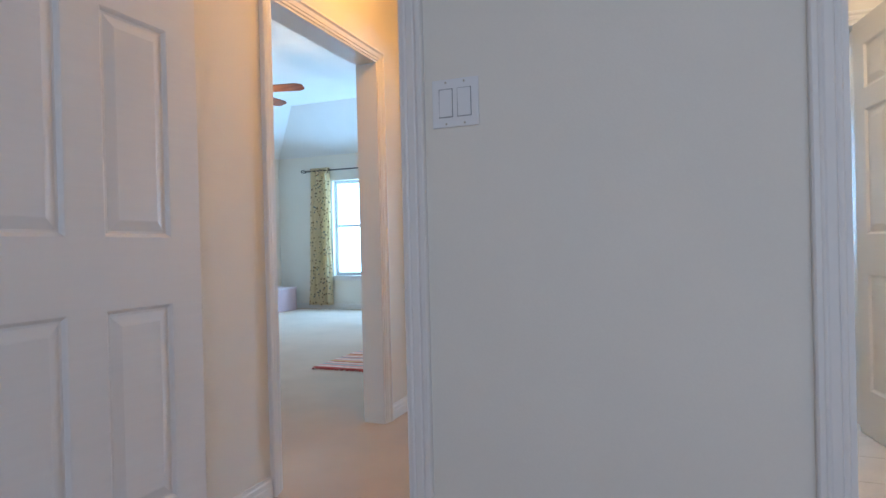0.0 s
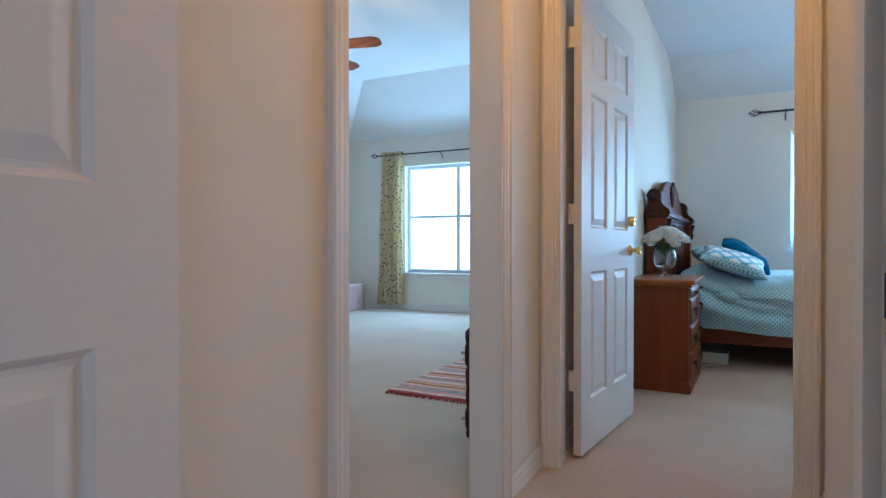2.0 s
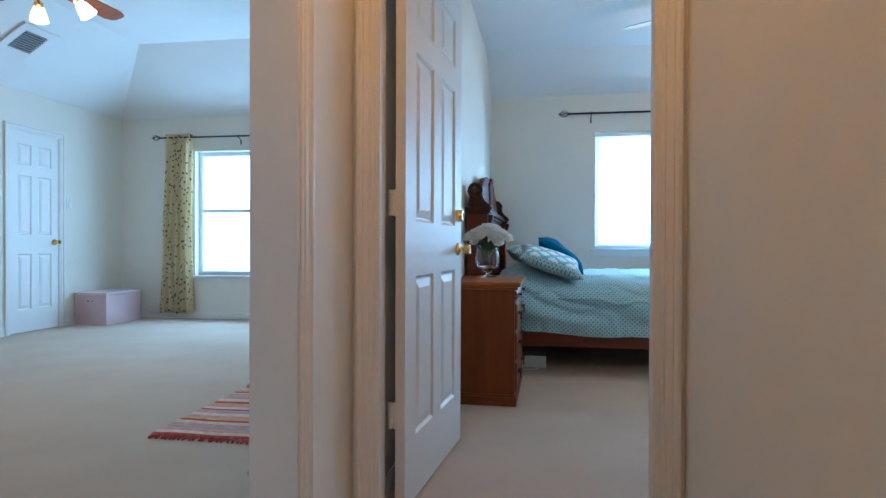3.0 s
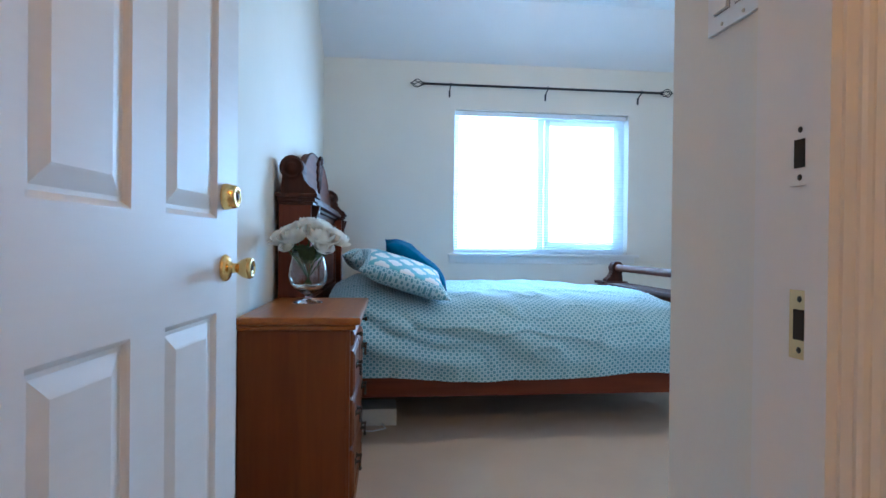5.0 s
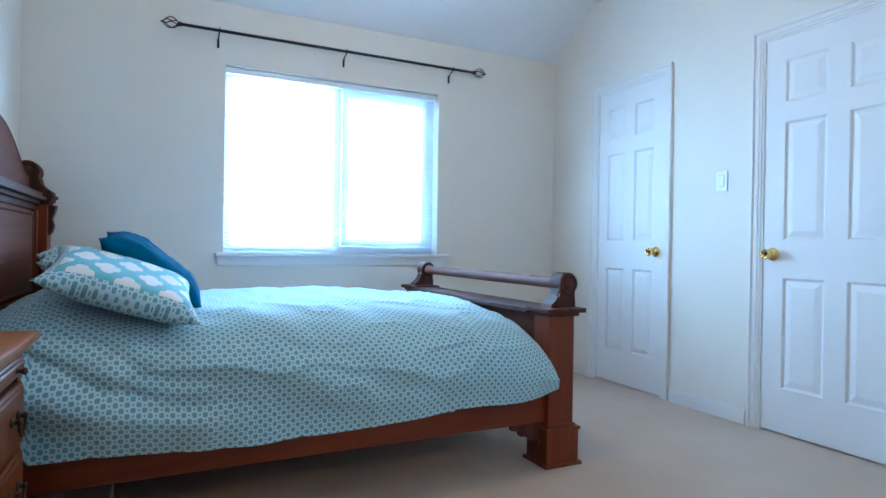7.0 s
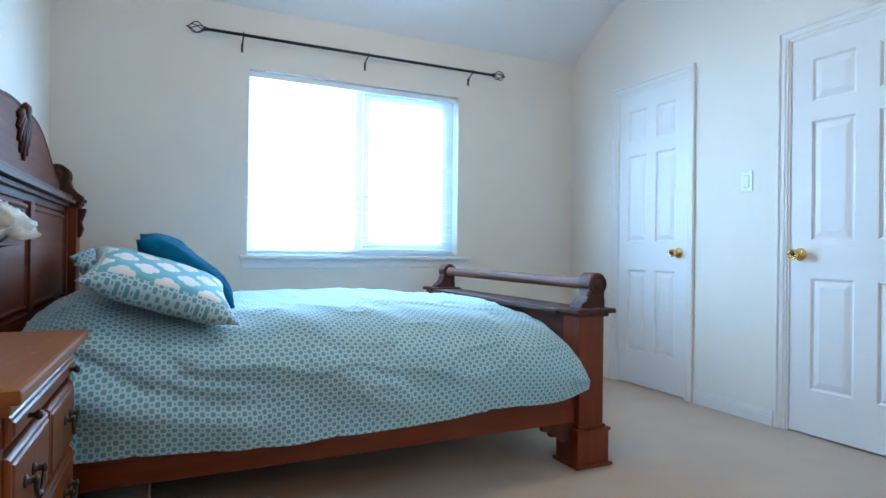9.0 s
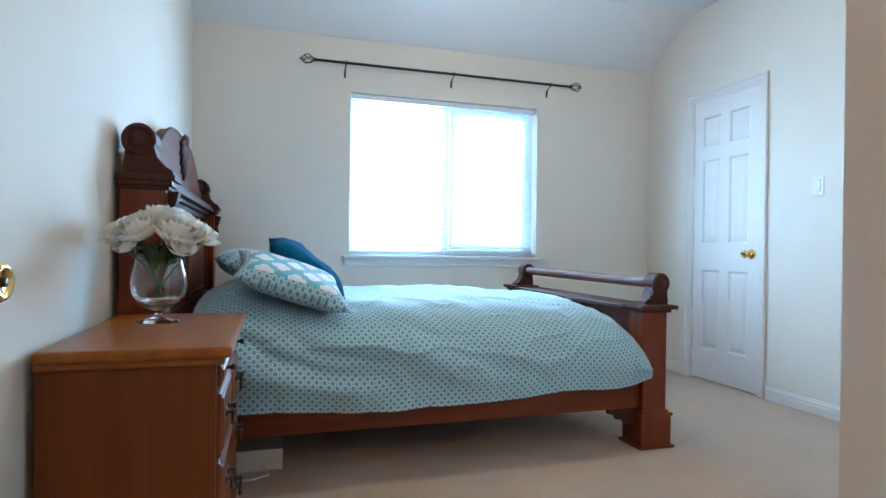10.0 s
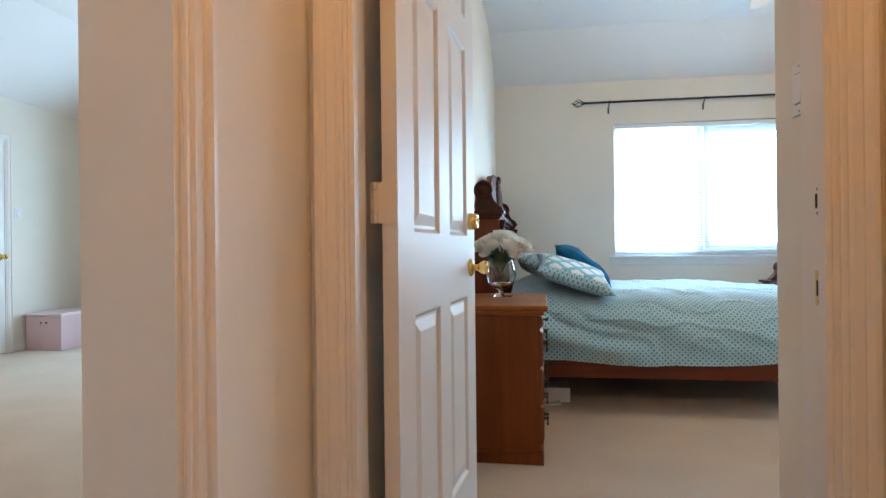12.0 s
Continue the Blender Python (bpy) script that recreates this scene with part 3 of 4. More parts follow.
# first doorway's door, opened towards the start room
door("door_2", 0.762, 2.02, Matrix.Translation((-1.648, 0.832, 0.012)) @ Matrix.Rotation(radians(-90), 4, "Z"),
     "white six-panel door standing open against the side wall", 0.735, knob_z=0.862)
door("door_3", 0.60, 2.025, Matrix.Translation((XA1 + 0.022, 5.758, 0.010)) @ Matrix.Rotation(radians(90), 4, "Z"),
     "narrow closed white six-panel closet door", 0.055, knob_sides=(1,), hinge_x=0.604, hinge_side=1)
door("door_4", 0.735, 2.025, Matrix.Translation((XA1 + 0.022, 4.343, 0.010)) @ Matrix.Rotation(radians(90), 4, "Z"),
     "closed white six-panel door in the bedroom wall", 0.680, knob_sides=(1,))
door("door_5", 0.59, 2.025, Matrix.Translation((XB0 - 0.022, 5.888, 0.010)) @ Matrix.Rotation(radians(90), 4, "Z"),
     "closed white six-panel closet door in the large bedroom", 0.535, knob_sides=(-1,))
door("door_6", 0.70, 1.94, Matrix.Translation((0.580, 2.745, 0.014)) @ Matrix.Rotation(radians(-82), 4, "Z"),
     "white six-panel bathroom door standing open over the tiles", 0.640)

# ---------------------------------------------------------------- windows


def window(name, x0, x1, z0, z1, y, bars, rail, label):
    """A vinyl window at the outer half of the wall; bars: upright meeting stiles; rail: heights of cross rails."""
    w = thing(name, label, "window", kind="structure")
    f, d0, d1 = 0.050, y + 0.085, y + 0.14
    part("window_frame", boxes((x0, x0 + f, d0, d1, z0, z1), (x1 - f, x1, d0, d1, z0, z1), (x0 + f, x1 - f, d0, d1, z0, z0 + f), (x0 + f, x1 - f, d0, d1, z1 - f, z1), bevel=0.003), VINYL, w)
    edges = [x0 + f, *bars, x1 - f]
    for b in bars:
        part("meeting_stile", boxes((b - 0.028, b + 0.028, d0 - 0.004, d1 - 0.006, z0 + f, z1 - f), bevel=0.003), VINYL, w)
    for a, b in zip(edges, edges[1:]):
        a2, b2 = a + (0.028 if a in bars else 0), b - (0.028 if b in bars else 0)
        for r in rail:
            part("meeting_rail", boxes((a2, b2, d0 + 0.002, d1 - 0.01, r - 0.022, r + 0.022), bevel=0.003), VINYL, w)
        p = part("pane", boxes((a2, b2, d0 + 0.026, d0 + 0.030, z0 + f, z1 - f)), PANE, w)
        p.visible_shadow = False
    part("window_sill", boxes((x0 - 0.048, x1 + 0.090, y - 0.045, y + 0.085, z0 - 0.022, z0), bevel=0.005), TRIM, w)
    part("apron", boxes((x0 - 0.035, x1 + 0.060, y - 0.014, y, z0 - 0.078, z0 - 0.022), bevel=0.003), TRIM, w)
    return w


def blind(name, x0, x1, z0, z1, y, label, pitch=0.0215, tilt=12.0):
    b = thing(name, label, "window blind")
    part("head_rail", boxes((x0, x1, y - 0.018, y + 0.018, z1 - 0.036, z1), bevel=0.003), VINYL, b)
    part("bottom_rail", boxes((x0, x1, y - 0.013, y + 0.013, z0 + 0.004, z0 + 0.018), bevel=0.003), VINYL, b)
    n = int((z1 - 0.045 - z0 - 0.025) / pitch)
    sm = None
    for k in range(n):
        if sm is None:
            bm = bmesh.new()
            rows = []
            for j in range(5):
                v = (j / 4 - 0.5) * 0.025
                rows.append([bm.verts.new((x, v, 0.0016 * (1 - (2 * j / 4 - 1) ** 2))) for x in (x0, x1)])
            for p, q in zip(rows, rows[1:]):
                bm.faces.new((p[0], p[1], q[1], q[0])).smooth = True
            bm.transform(Matrix.Rotation(radians(tilt), 4, "X"))
            ob = part("slat", bm, SLAT, b)
            sm = ob.data
        else:
            ob = new("slat", sm)
            ob.parent = b
        ob.location = (0, y, z0 + 0.030 + k * pitch)
    for x in (x0 + 0.12, (x0 + x1) / 2, x1 - 0.12):
        part("ladder_cord", tube([(x, y - 0.014, z0 + 0.01), (x, y - 0.014, z1 - 0.03)], 0.0009, 5), VINYL, b)
    return b


w1 = window("window_1", -0.575, 0.885, 0.875, 2.035, YA1, [0.16], [], "white sliding window with bright daylight behind its blind")
part("sliding_sash", boxes((0.19, 0.235, YA1 + 0.070, YA1 + 0.083, 0.925, 1.985), (0.785, 0.834, YA1 + 0.070, YA1 + 0.083, 0.925, 1.985), (0.235, 0.785, YA1 + 0.070, YA1 + 0.083, 0.925, 0.975), (0.235, 0.785, YA1 + 0.070, YA1 + 0.083, 1.940, 1.985), bevel=0.003), VINYL, w1)
blind("window_blind", -0.565, 0.875, 0.885, 2.030, YA1 + 0.045, "white slatted blind lowered over the bright window")
window("window_2", -5.26, -3.54, 0.525, 2.03, YB1, [-4.46], [1.31], "white twin sash window glaring with daylight")


def finial(x, y, z, s):
    """A twisted cage finial that points along x by sign s."""
    bm = bmesh.new()
    for k in range(5):
        pts = []
        for j in range(9):
            u = j / 8
            r = 0.030 * math.sin(math.pi * u) ** 0.8 + 0.003
            a = 2 * math.pi * k / 5 + 1.4 * u
            pts.append((x + s * (0.012 + 0.085 * u), y + r * math.cos(a), z + r * math.sin(a)))
        join(bm, tube(pts, 0.0032, 5))
    join(bm, lathe([(0, 0), (0.013, 0), (0.015, 0.006), (0.013, 0.014), (0, 0.014)], 12, Matrix.Translation((x, y, z)) @ Matrix.Rotation(radians(90 * s), 4, "Y")))
    join(bm, lathe([(0, 0), (0.006, 0.002), (0.005, 0.010), (0, 0.018)], 8, Matrix.Translation((x + s * 0.095, y, z)) @ Matrix.Rotation(radians(90 * s), 4, "Y")))
    return bm


def rod(name, x0, x1, y, z, wall_y, brackets, label):
    r = thing(name, label, "curtain rod")
    part("rod", tube([(x0, y, z), (x1, y, z)], 0.0095, 12), IRON, r)
    for x, s in ((x0, -1), (x1, 1)):
        part("finial", finial(x, y, z, s), IRON, r, "twisted iron cage finial")
    for x in brackets:
        bb = tube([(x, wall_y - 0.004, z - 0.055), (x, wall_y - 0.012, z - 0.045), (x, wall_y - 0.03, z - 0.022), (x, y, z - 0.012), (x, y - 0.012, z), (x, y - 0.006, z + 0.014)], 0.0045, 6)
        join(bb, boxes((x - 0.007, x + 0.007, wall_y - 0.006, wall_y, z - 0.085, z - 0.03), bevel=0.002))
        part("bracket", bb, IRON, r)
    return r


rod("curtain_rod", -0.83, 1.125, YA1 - 0.072, 2.212, YA1, (-0.62, 0.17, 0.96), "black iron curtain rod without curtains above the window")
rod("curtain_rod", -5.67, -3.10, YB1 - 0.085, 2.19, YB1, (-4.66, -3.3), "black iron curtain rod holding a floral curtain")


def curtain(x0, x1, y, z0, z1):
    bm = bmesh.new()
    nx, nz = 90, 30
    grid = []
    for j in range(nz + 1):
        v = j / nz
        z = z0 + (z1 - z0) * v
        flare = 1.0 + 0.22 * (1 - v) ** 1.3
        row = []
        for i in range(nx + 1):
            u = i / nx
            x = x0 + (x1 - x0) * (0.5 + (u - 0.5) * flare) - 0.04 * (1 - v)
            fold = math.sin(u * 2 * math.pi * 5.5 + 0.7 * math.sin(3 * v) + 0.5 * math.sin(11 * u)) * (0.018 + 0.016 * (1 - v))
            row.append(bm.verts.new((x + 0.006 * math.sin(9 * v + 20 * u), y + fold, z + 0.006 * math.sin(u * 21) * (1 - v))))
        grid.append(row)
    for a, b in zip(grid, grid[1:]):
        for k in range(nx):
            bm.faces.new((a[k], a[k + 1], b[k + 1], b[k])).smooth = True
    bmesh.ops.solidify(bm, geom=bm.faces[:], thickness=0.002)
    return bm


tagged(mesh_object("curtain", curtain(-5.60, -5.24, YB1 - 0.085, 0.065, 2.235), CURTAIN, True), "cream cotton curtain with small brown floral print, gathered aside", "curtain")

# ---------------------------------------------------------------- switches
switch_plate("light_switch", pose(-0.737, YC0, 1.286), 2, "white double rocker switch plate on the cream wall")
switch_plate("light_switch", pose(XH1, 2.928, 1.292, 0, 0, -90), 2, "white double rocker switch plate beside the bedroom door")
switch_plate("light_switch", pose(XA1, 5.33, 1.327, 0, 0, -90), 1, "white single rocker switch between the closet doors")
switch_plate("light_switch", pose(XB0, 6.62, 1.34, 0, 0, 90), 1, "white single rocker switch beside the closet door")

# ---------------------------------------------------------------- cherry bed
bed = thing("bed", "carved cherry-red wooden bed with scrolled headboard and low footboard", "bed")
HY0, HY1 = 4.90, 6.81          # headboard's outer sides
HYC = (HY0 + HY1) / 2


def scroll(side, x0, x1, y0, z0, w, h, n=28):
    """A scroll bracket: a round volute on a flared foot, in the y-z plane; side is the way that its foot runs."""
    pts = [(0, 0), (w, 0), (w * 0.97, h * 0.10), (w * 0.80, h * 0.20), (w * 0.66, h * 0.36), (w * 0.60, h * 0.55)]
    cy, cz, r = w * 0.30, h * 0.68, h * 0.33
    for k in range(n):
        a = radians(-10 + 230 * k / (n - 1))
        pts.append((cy + r * math.cos(a) * 0.95, cz + r * math.sin(a)))
    pts += [(w * 0.03, h * 0.34), (0.0, h * 0.16)]
    bm = bmesh.new()
    a = [bm.verts.new((x0, y0 + side * u, z0 + v)) for u, v in pts]
    b = [bm.verts.new((x1, y0 + side * u, z0 + v)) for u, v in pts]
    bm.faces.new(a)
    bm.faces.new(b[::-1])
    for k in range(len(a)):
        bm.faces.new((a[k], a[k - 1], b[k - 1], b[k]))
    for x, s in ((x1, 1), (x0, -1)):
        join(bm, lathe([(r * 0.92, 0), (r * 0.90, 0.006), (r * 0.74, 0.007), (r * 0.70, 0.001), (r * 0.45, 0.001), (r * 0.42, 0.009), (r * 0.2, 0.012), (0, 0.012)], 24,
                       Matrix.Translation((x, y0 + side * cy, z0 + cz)) @ Matrix.Rotation(radians(90 * s), 4, "Y")))
    return bm


def head_scroll(ya, yb):
    """The post's volute, its round face towards the side of the bed."""
    bm = scroll(1, 0, yb - ya - 0.012, 0, 0, 0.158, 0.172)
    bm.transform(Matrix(((0, 1, 0, -1.618), (1, 0, 0, ya + 0.006), (0, 0, 1, 1.168), (0, 0, 0, 1))))
    return bm


for side, y in ((1, HY0), (-1, HY1)):
    ya, yb = sorted((y + side * 0.012, y + side * 0.135))
    pf = part("head_post", boxes((-1.625, -1.482, ya, yb, 0.0, 1.118), bevel=0.004), CHERRY_Z, bed)
    part("post_cap", boxes((-1.635, -1.453, ya - 0.018, yb + 0.018, 1.150, 1.168), (-1.630, -1.463, ya - 0.010, yb + 0.010, 1.132, 1.150), (-1.628, -1.473, ya - 0.004, yb + 0.004, 1.118, 1.132), bevel=0.003), DARKWOOD, pf)
    part("scroll", head_scroll(ya, yb), DARKWOOD, pf, "dark carved volute scroll")
    corbel = [(0, 0), (0.016, 0.01), (0.030, 0.05), (0.018, 0.085), (0.034, 0.12), (0.044, 0.155), (0, 0.155)]
    part("corbel", prism([(-1.482 + u * 0.8, 0.960 + v) for u, v in corbel], 0.06, Matrix.Translation((0, (ya + yb) / 2 - 0.03, 0))), DARKWOOD, pf)
# headboard panel field
PY0, PY1 = HY0 + 0.135, HY1 - 0.135
hb = part("headboard", boxes((-1.600, -1.545, PY0, PY1, 0.25, 1.175)), CHERRY_Y, bed)
part("head_rail", boxes((-1.606, -1.532, PY0, PY1, 1.088, 1.118), (-1.605, -1.512, PY0, PY1, 1.118, 1.136), (-1.604, -1.484, PY0, PY1, 1.136, 1.156), (-1.603, -1.500, PY0, PY1, 1.156, 1.178), bevel=0.004), DARKWOOD, hb)
part("lower_rail", boxes((-1.600, -1.518, PY0, PY1, 0.58, 0.66), bevel=0.004), CHERRY_Y, hb)
for k in range(3):
    yc = PY0 + (PY1 - PY0) * k / 2
    a, b = max(PY0, yc - 0.035), min(PY1, yc + 0.035)
    part("stile", boxes((-1.600, -1.520, a, b, 0.66, 1.088), bevel=0.004), CHERRY_Y, hb)
for k in range(2):
    a, b = PY0 + (PY1 - PY0) * k / 2 + 0.045, PY0 + (PY1 - PY0) * (k + 1) / 2 - 0.045
    pb = bmesh.new()
    loops = [[pb.verts.new(c) for c in ((x, a + i, 0.672 + i), (x, b - i, 0.672 + i), (x, b - i, 1.076 - i), (x, a + i, 1.076 - i))] for i, x in ((0, -1.544), (0, -1.530), (0.012, -1.526), (0.020, -1.534), (0.030, -1.534))]
    for p, q in zip(loops, loops[1:]):
        for j in range(4):
            pb.faces.new((p[j], p[(j + 1) % 4], q[(j + 1) % 4], q[j]))
    pb.faces.new(loops[-1])
    part("panel", pb, CHERRY_Y, hb)
# crest: a bell-shaped board with a carved shell at its top
crest = []
for k in range(61):
    u = -1 + 2 * k / 60
    h = 0.075 + 0.205 * (0.5 + 0.5 * math.cos(math.pi * min(1, abs(u)) ** 1.7))
    crest.append((HYC + u * (PY1 - PY0) / 2, 1.178 + h))
cb = bmesh.new()
lo = [cb.verts.new((x, y, 1.178)) for x in (-1.600, -1.560) for y, _ in crest]
hi = [cb.verts.new((x, y, z)) for x in (-1.600, -1.560) for y, z in crest]
n = len(crest)
for k in range(n - 1):
    cb.faces.new((lo[k], lo[k + 1], hi[k + 1], hi[k]))
    cb.faces.new((lo[n + k], lo[n + k + 1], hi[n + k + 1], hi[n + k]))
    cb.faces.new((hi[k], hi[k + 1], hi[n + k + 1], hi[n + k]))
cr = part("crest", cb, CHERRY_Y, bed)
mould = tube([(-1.566, y, z) for y, z in crest], 0.009, 8)
part("crest_moulding", mould, DARKWOOD, cr)
sh = bmesh.new()
for k in range(9):
    a = radians(-80 + 20 * k)
    L = 0.15 - 0.05 * abs(k - 4) / 4
    pts = [(-1.556, HYC + 0.02 * math.sin(a), 1.435), (-1.548, HYC + math.sin(a) * L * 0.55, 1.438 - math.cos(a) * L * 0.35), (-1.558, HYC + math.sin(a) * L, 1.428 - math.cos(a) * L * 1.2)]
    join(sh, tube(pts, 0.011, 6))
join(sh, lathe([(0, 0), (0.03, 0.004), (0.034, 0.014), (0.02, 0.028), (0, 0.032)], 14, Matrix.Translation((-1.560, HYC, 1.442)) @ Matrix.Rotation(radians(90), 4, "Y")))
part("carved_leaf", sh, DARKWOOD, cr, "carved acanthus spray on the headboard")

for ob in bed.children:
    ob.matrix_local = Matrix.Translation((-1.63, HY0, 0)) @ Matrix.Rotation(radians(-0.89), 4, "Z") @ Matrix.Translation((1.63, -HY0, 0))

# footboard
FX0, FX1, FY0, FY1 = 0.560, 0.690, 5.090, 6.67
for side, y in ((1, FY0), (-1, FY1)):
    ya, yb = sorted((y, y + side * 0.115))
    fp = part("foot_post", boxes((FX0, FX1, ya, yb, 0.17, 0.652), bevel=0.004), CHERRY_Z, bed)
    part("plinth", boxes((FX0 - 0.018, FX1 + 0.018, ya - 0.018, yb + 0.018, 0.012, 0.150), (FX0 - 0.024, FX1 + 0.024, ya - 0.024, yb + 0.024, 0.150, 0.164), (FX0 - 0.008, FX1 + 0.008, ya - 0.008, yb + 0.008, 0.164, 0.176), (FX0 - 0.030, FX1 + 0.030, ya - 0.030, yb + 0.030, 0.0, 0.014), bevel=0.003), CHERRY_Z, fp)
    part("post_cap", boxes((FX0 - 0.012, FX1 + 0.018, ya - 0.012, yb + 0.012, 0.640, 0.656), (FX0 - 0.030, FX1 + 0.042, ya - 0.030, yb + 0.030, 0.656, 0.676), bevel=0.004), DARKWOOD, fp)
    sb = scroll(1, 0, 0.075, 0, 0, 0.130, 0.150)
    sb.transform(Matrix(((0, -1, 0, FX1 + 0.02), (1, 0, 0, (ya + yb) / 2 - 0.037), (0, 0, 1, 0.676), (0, 0, 0, 1))))
    part("scroll", sb, DARKWOOD, fp, "dark carved scroll bracket")
    bd = bmesh.new()
    for k in range(7):
        join(bd, lathe([(0, -0.006), (0.005, -0.003), (0.006, 0), (0.005, 0.003), (0, 0.006)], 8, Matrix.Translation((FX1 - 0.075 - 0.006 * k + 0.0016 * k * k, (ya + yb) / 2 - 0.041, 0.690 + k * 0.014))))
    part("beading", bd, DARKWOOD, fp)
part("foot_panel", boxes((FX0 + 0.035, FX1 - 0.035, FY0 + 0.115, FY1 - 0.115, 0.22, 0.640)), CHERRY_Y, bed)
part("foot_rail", boxes((FX0 - 0.020, FX1 + 0.030, FY0 + 0.145, FY1 - 0.145, 0.642, 0.668), bevel=0.006), DARKWOOD, bed)
part("roll_bar", lathe([(0, 0), (0.030, 0), (0.030, 0.02), (0.026, 0.03), (0.027, 0.66), (0.026, 1.32), (0.030, 1.34), (0.030, 1.36), (0, 1.36)], 20, Matrix.Translation((FX1 - 0.020, FY0 + 0.11, 0.778)) @ Matrix.Rotation(radians(-90), 4, "X")), CHERRY_Y, bed)
for y0 in (FY0 + 0.028, FY1 - 0.060):
    part("side_rail", boxes((-1.482, FX0, y0, y0 + 0.032, 0.185, 0.375), bevel=0.004), CHERRY_X, bed)
for y0 in (FY0 + 0.034, FY1 - 0.056):
    br = [(0, 0), (-0.165, 0), (-0.160, -0.022), (-0.125, -0.030), (-0.118, -0.050), (-0.085, -0.054), (-0.062, -0.078), (-0.030, -0.074), (-0.022, -0.094), (0, -0.094)]
    part("bracket", prism([(FX0 + u, 0.185 + v) for u, v in br], 0.022, Matrix.Translation((0, y0, 0))), DARKWOOD, bed)

mt = bmesh.new()
box(mt, -1.44, 0.40, FY0 + 0.09, FY1 - 0.09, 0.296, 0.52, bevel=0.05)
tagged(mesh_object("mattress", mt, CARD, True), "plain pale mattress under the duvet", "mattress")
part("slat_base", boxes((-1.45, FX0, FY0 + 0.061, FY1 - 0.061, 0.27, 0.295)), DARKWOOD, bed)


def duvet():
    bm = bmesh.new()
    uvl = bm.loops.layers.uv.new("UVMap")
    nx, ny = 150, 130
    x0, x1 = -1.430, 0.592
    yc, hw = (FY0 + FY1) / 2, (FY1 - FY0) / 2 + 0.028
    grid, coords = [], {}
    for i in range(nx + 1):
        u = i / nx
        x = x0 + (x1 - x0) * u
        e = min(1.0, max(0.0, (x - 0.28) / (x1 - 0.28)))
        drop = (1 - e ** 3.0) ** 0.50 if e < 1 else 0.0
        zt = 0.655 + 0.035 * math.sin(math.pi * min(1, u * 1.02)) + 0.075 * math.exp(-((x + 1.27) / 0.17) ** 2)
        wave = 0.028 * math.sin(x * 4.3 + 0.8) + 0.012 * math.sin(x * 9.7)
        zb = 0.285 + wave * 0.5 + 0.055 * e ** 2 + (0.03 if u < 0.08 else 0)
        row = []
        last, s = None, 0.0
        for j in range(ny + 1):
            a = math.pi * (1 - j / ny)
            ca, sa = math.cos(a), math.sin(a)
            p = 2 / 4.2
            yy = yc + hw * math.copysign(abs(ca) ** p, ca) * (1 - 0.02 * e)
            near = 0.5 - 0.5 * max(-1.0, min(1.0, ca * 1.5 + 0.55))
            fall = 1 - (1 - drop) * near
            zz = zb + (zt - zb) * (0.12 + 0.88 * fall) * abs(sa) ** p
            side = abs(ca) ** 3
            flat = Vector((0, yy, zz))
            w = noise.noise((x * 2.1, yy * 2.1, 1.7)) * 0.026 * (1 - side) + noise.noise((x * 6 + yy * 4.0, yy * 2.2 - x * 1.4, 4.0)) * 0.012
            fold = noise.noise((x * 5.5 - zz * 4.0, zz * 9.0 + x * 2.0, 9.3)) * 0.016 * side + math.sin(26 * (zz + 0.33 * x) + 3 * noise.noise((x * 2, zz * 3, 0))) * side * (0.046 * max(0, 1.0 - 1.8 * u) + 0.006)
            q = noise.noise((x * 3.2 + zz * 5.0 + yy, zz * 7.0 - x * 2.4 + yy * 2.0, 6.1))
            ridge = max(0.0, 1 - abs(q) * 5.0) ** 2
            q2 = noise.noise((x * 2.6 - yy * 3.4, yy * 5.2 + x * 1.1, 2.9))
            crease = max(0.0, 1 - abs(q2) * 6.0) ** 2
            fold += 0.016 * ridge * side
            w += 0.011 * crease * (1 - side)
            zz += w * abs(sa) ** 0.5
            yy += math.copysign(fold + 0.020 * side * math.sin(math.pi * min(1, max(0, (zz - zb) / 0.35))), ca)
            co = Vector((x + 0.010 * noise.noise((yy * 5, zz * 6, 2.2)) * (0.3 + e), yy, zz))
            if last is not None:
                s += (flat - last).length
            last = flat
            v = bm.verts.new(co)
            coords[v] = (x + 0.10 * e * e, s)
            row.append(v)
        grid.append(row)
    for p, q in zip(grid, grid[1:]):
        for k in range(ny):
            f = bm.faces.new((p[k], q[k], q[k + 1], p[k + 1]))
            f.smooth = True
            for l in f.loops:
                l[uvl].uv = coords[l.vert]
    bm.faces.new(grid[-1][::-1])
    return bm


dv = mesh_object("duvet", duvet(), DUVET)
tagged(dv, "pale aqua duvet with small teal dot lattice, draped over the bed", "duvet")


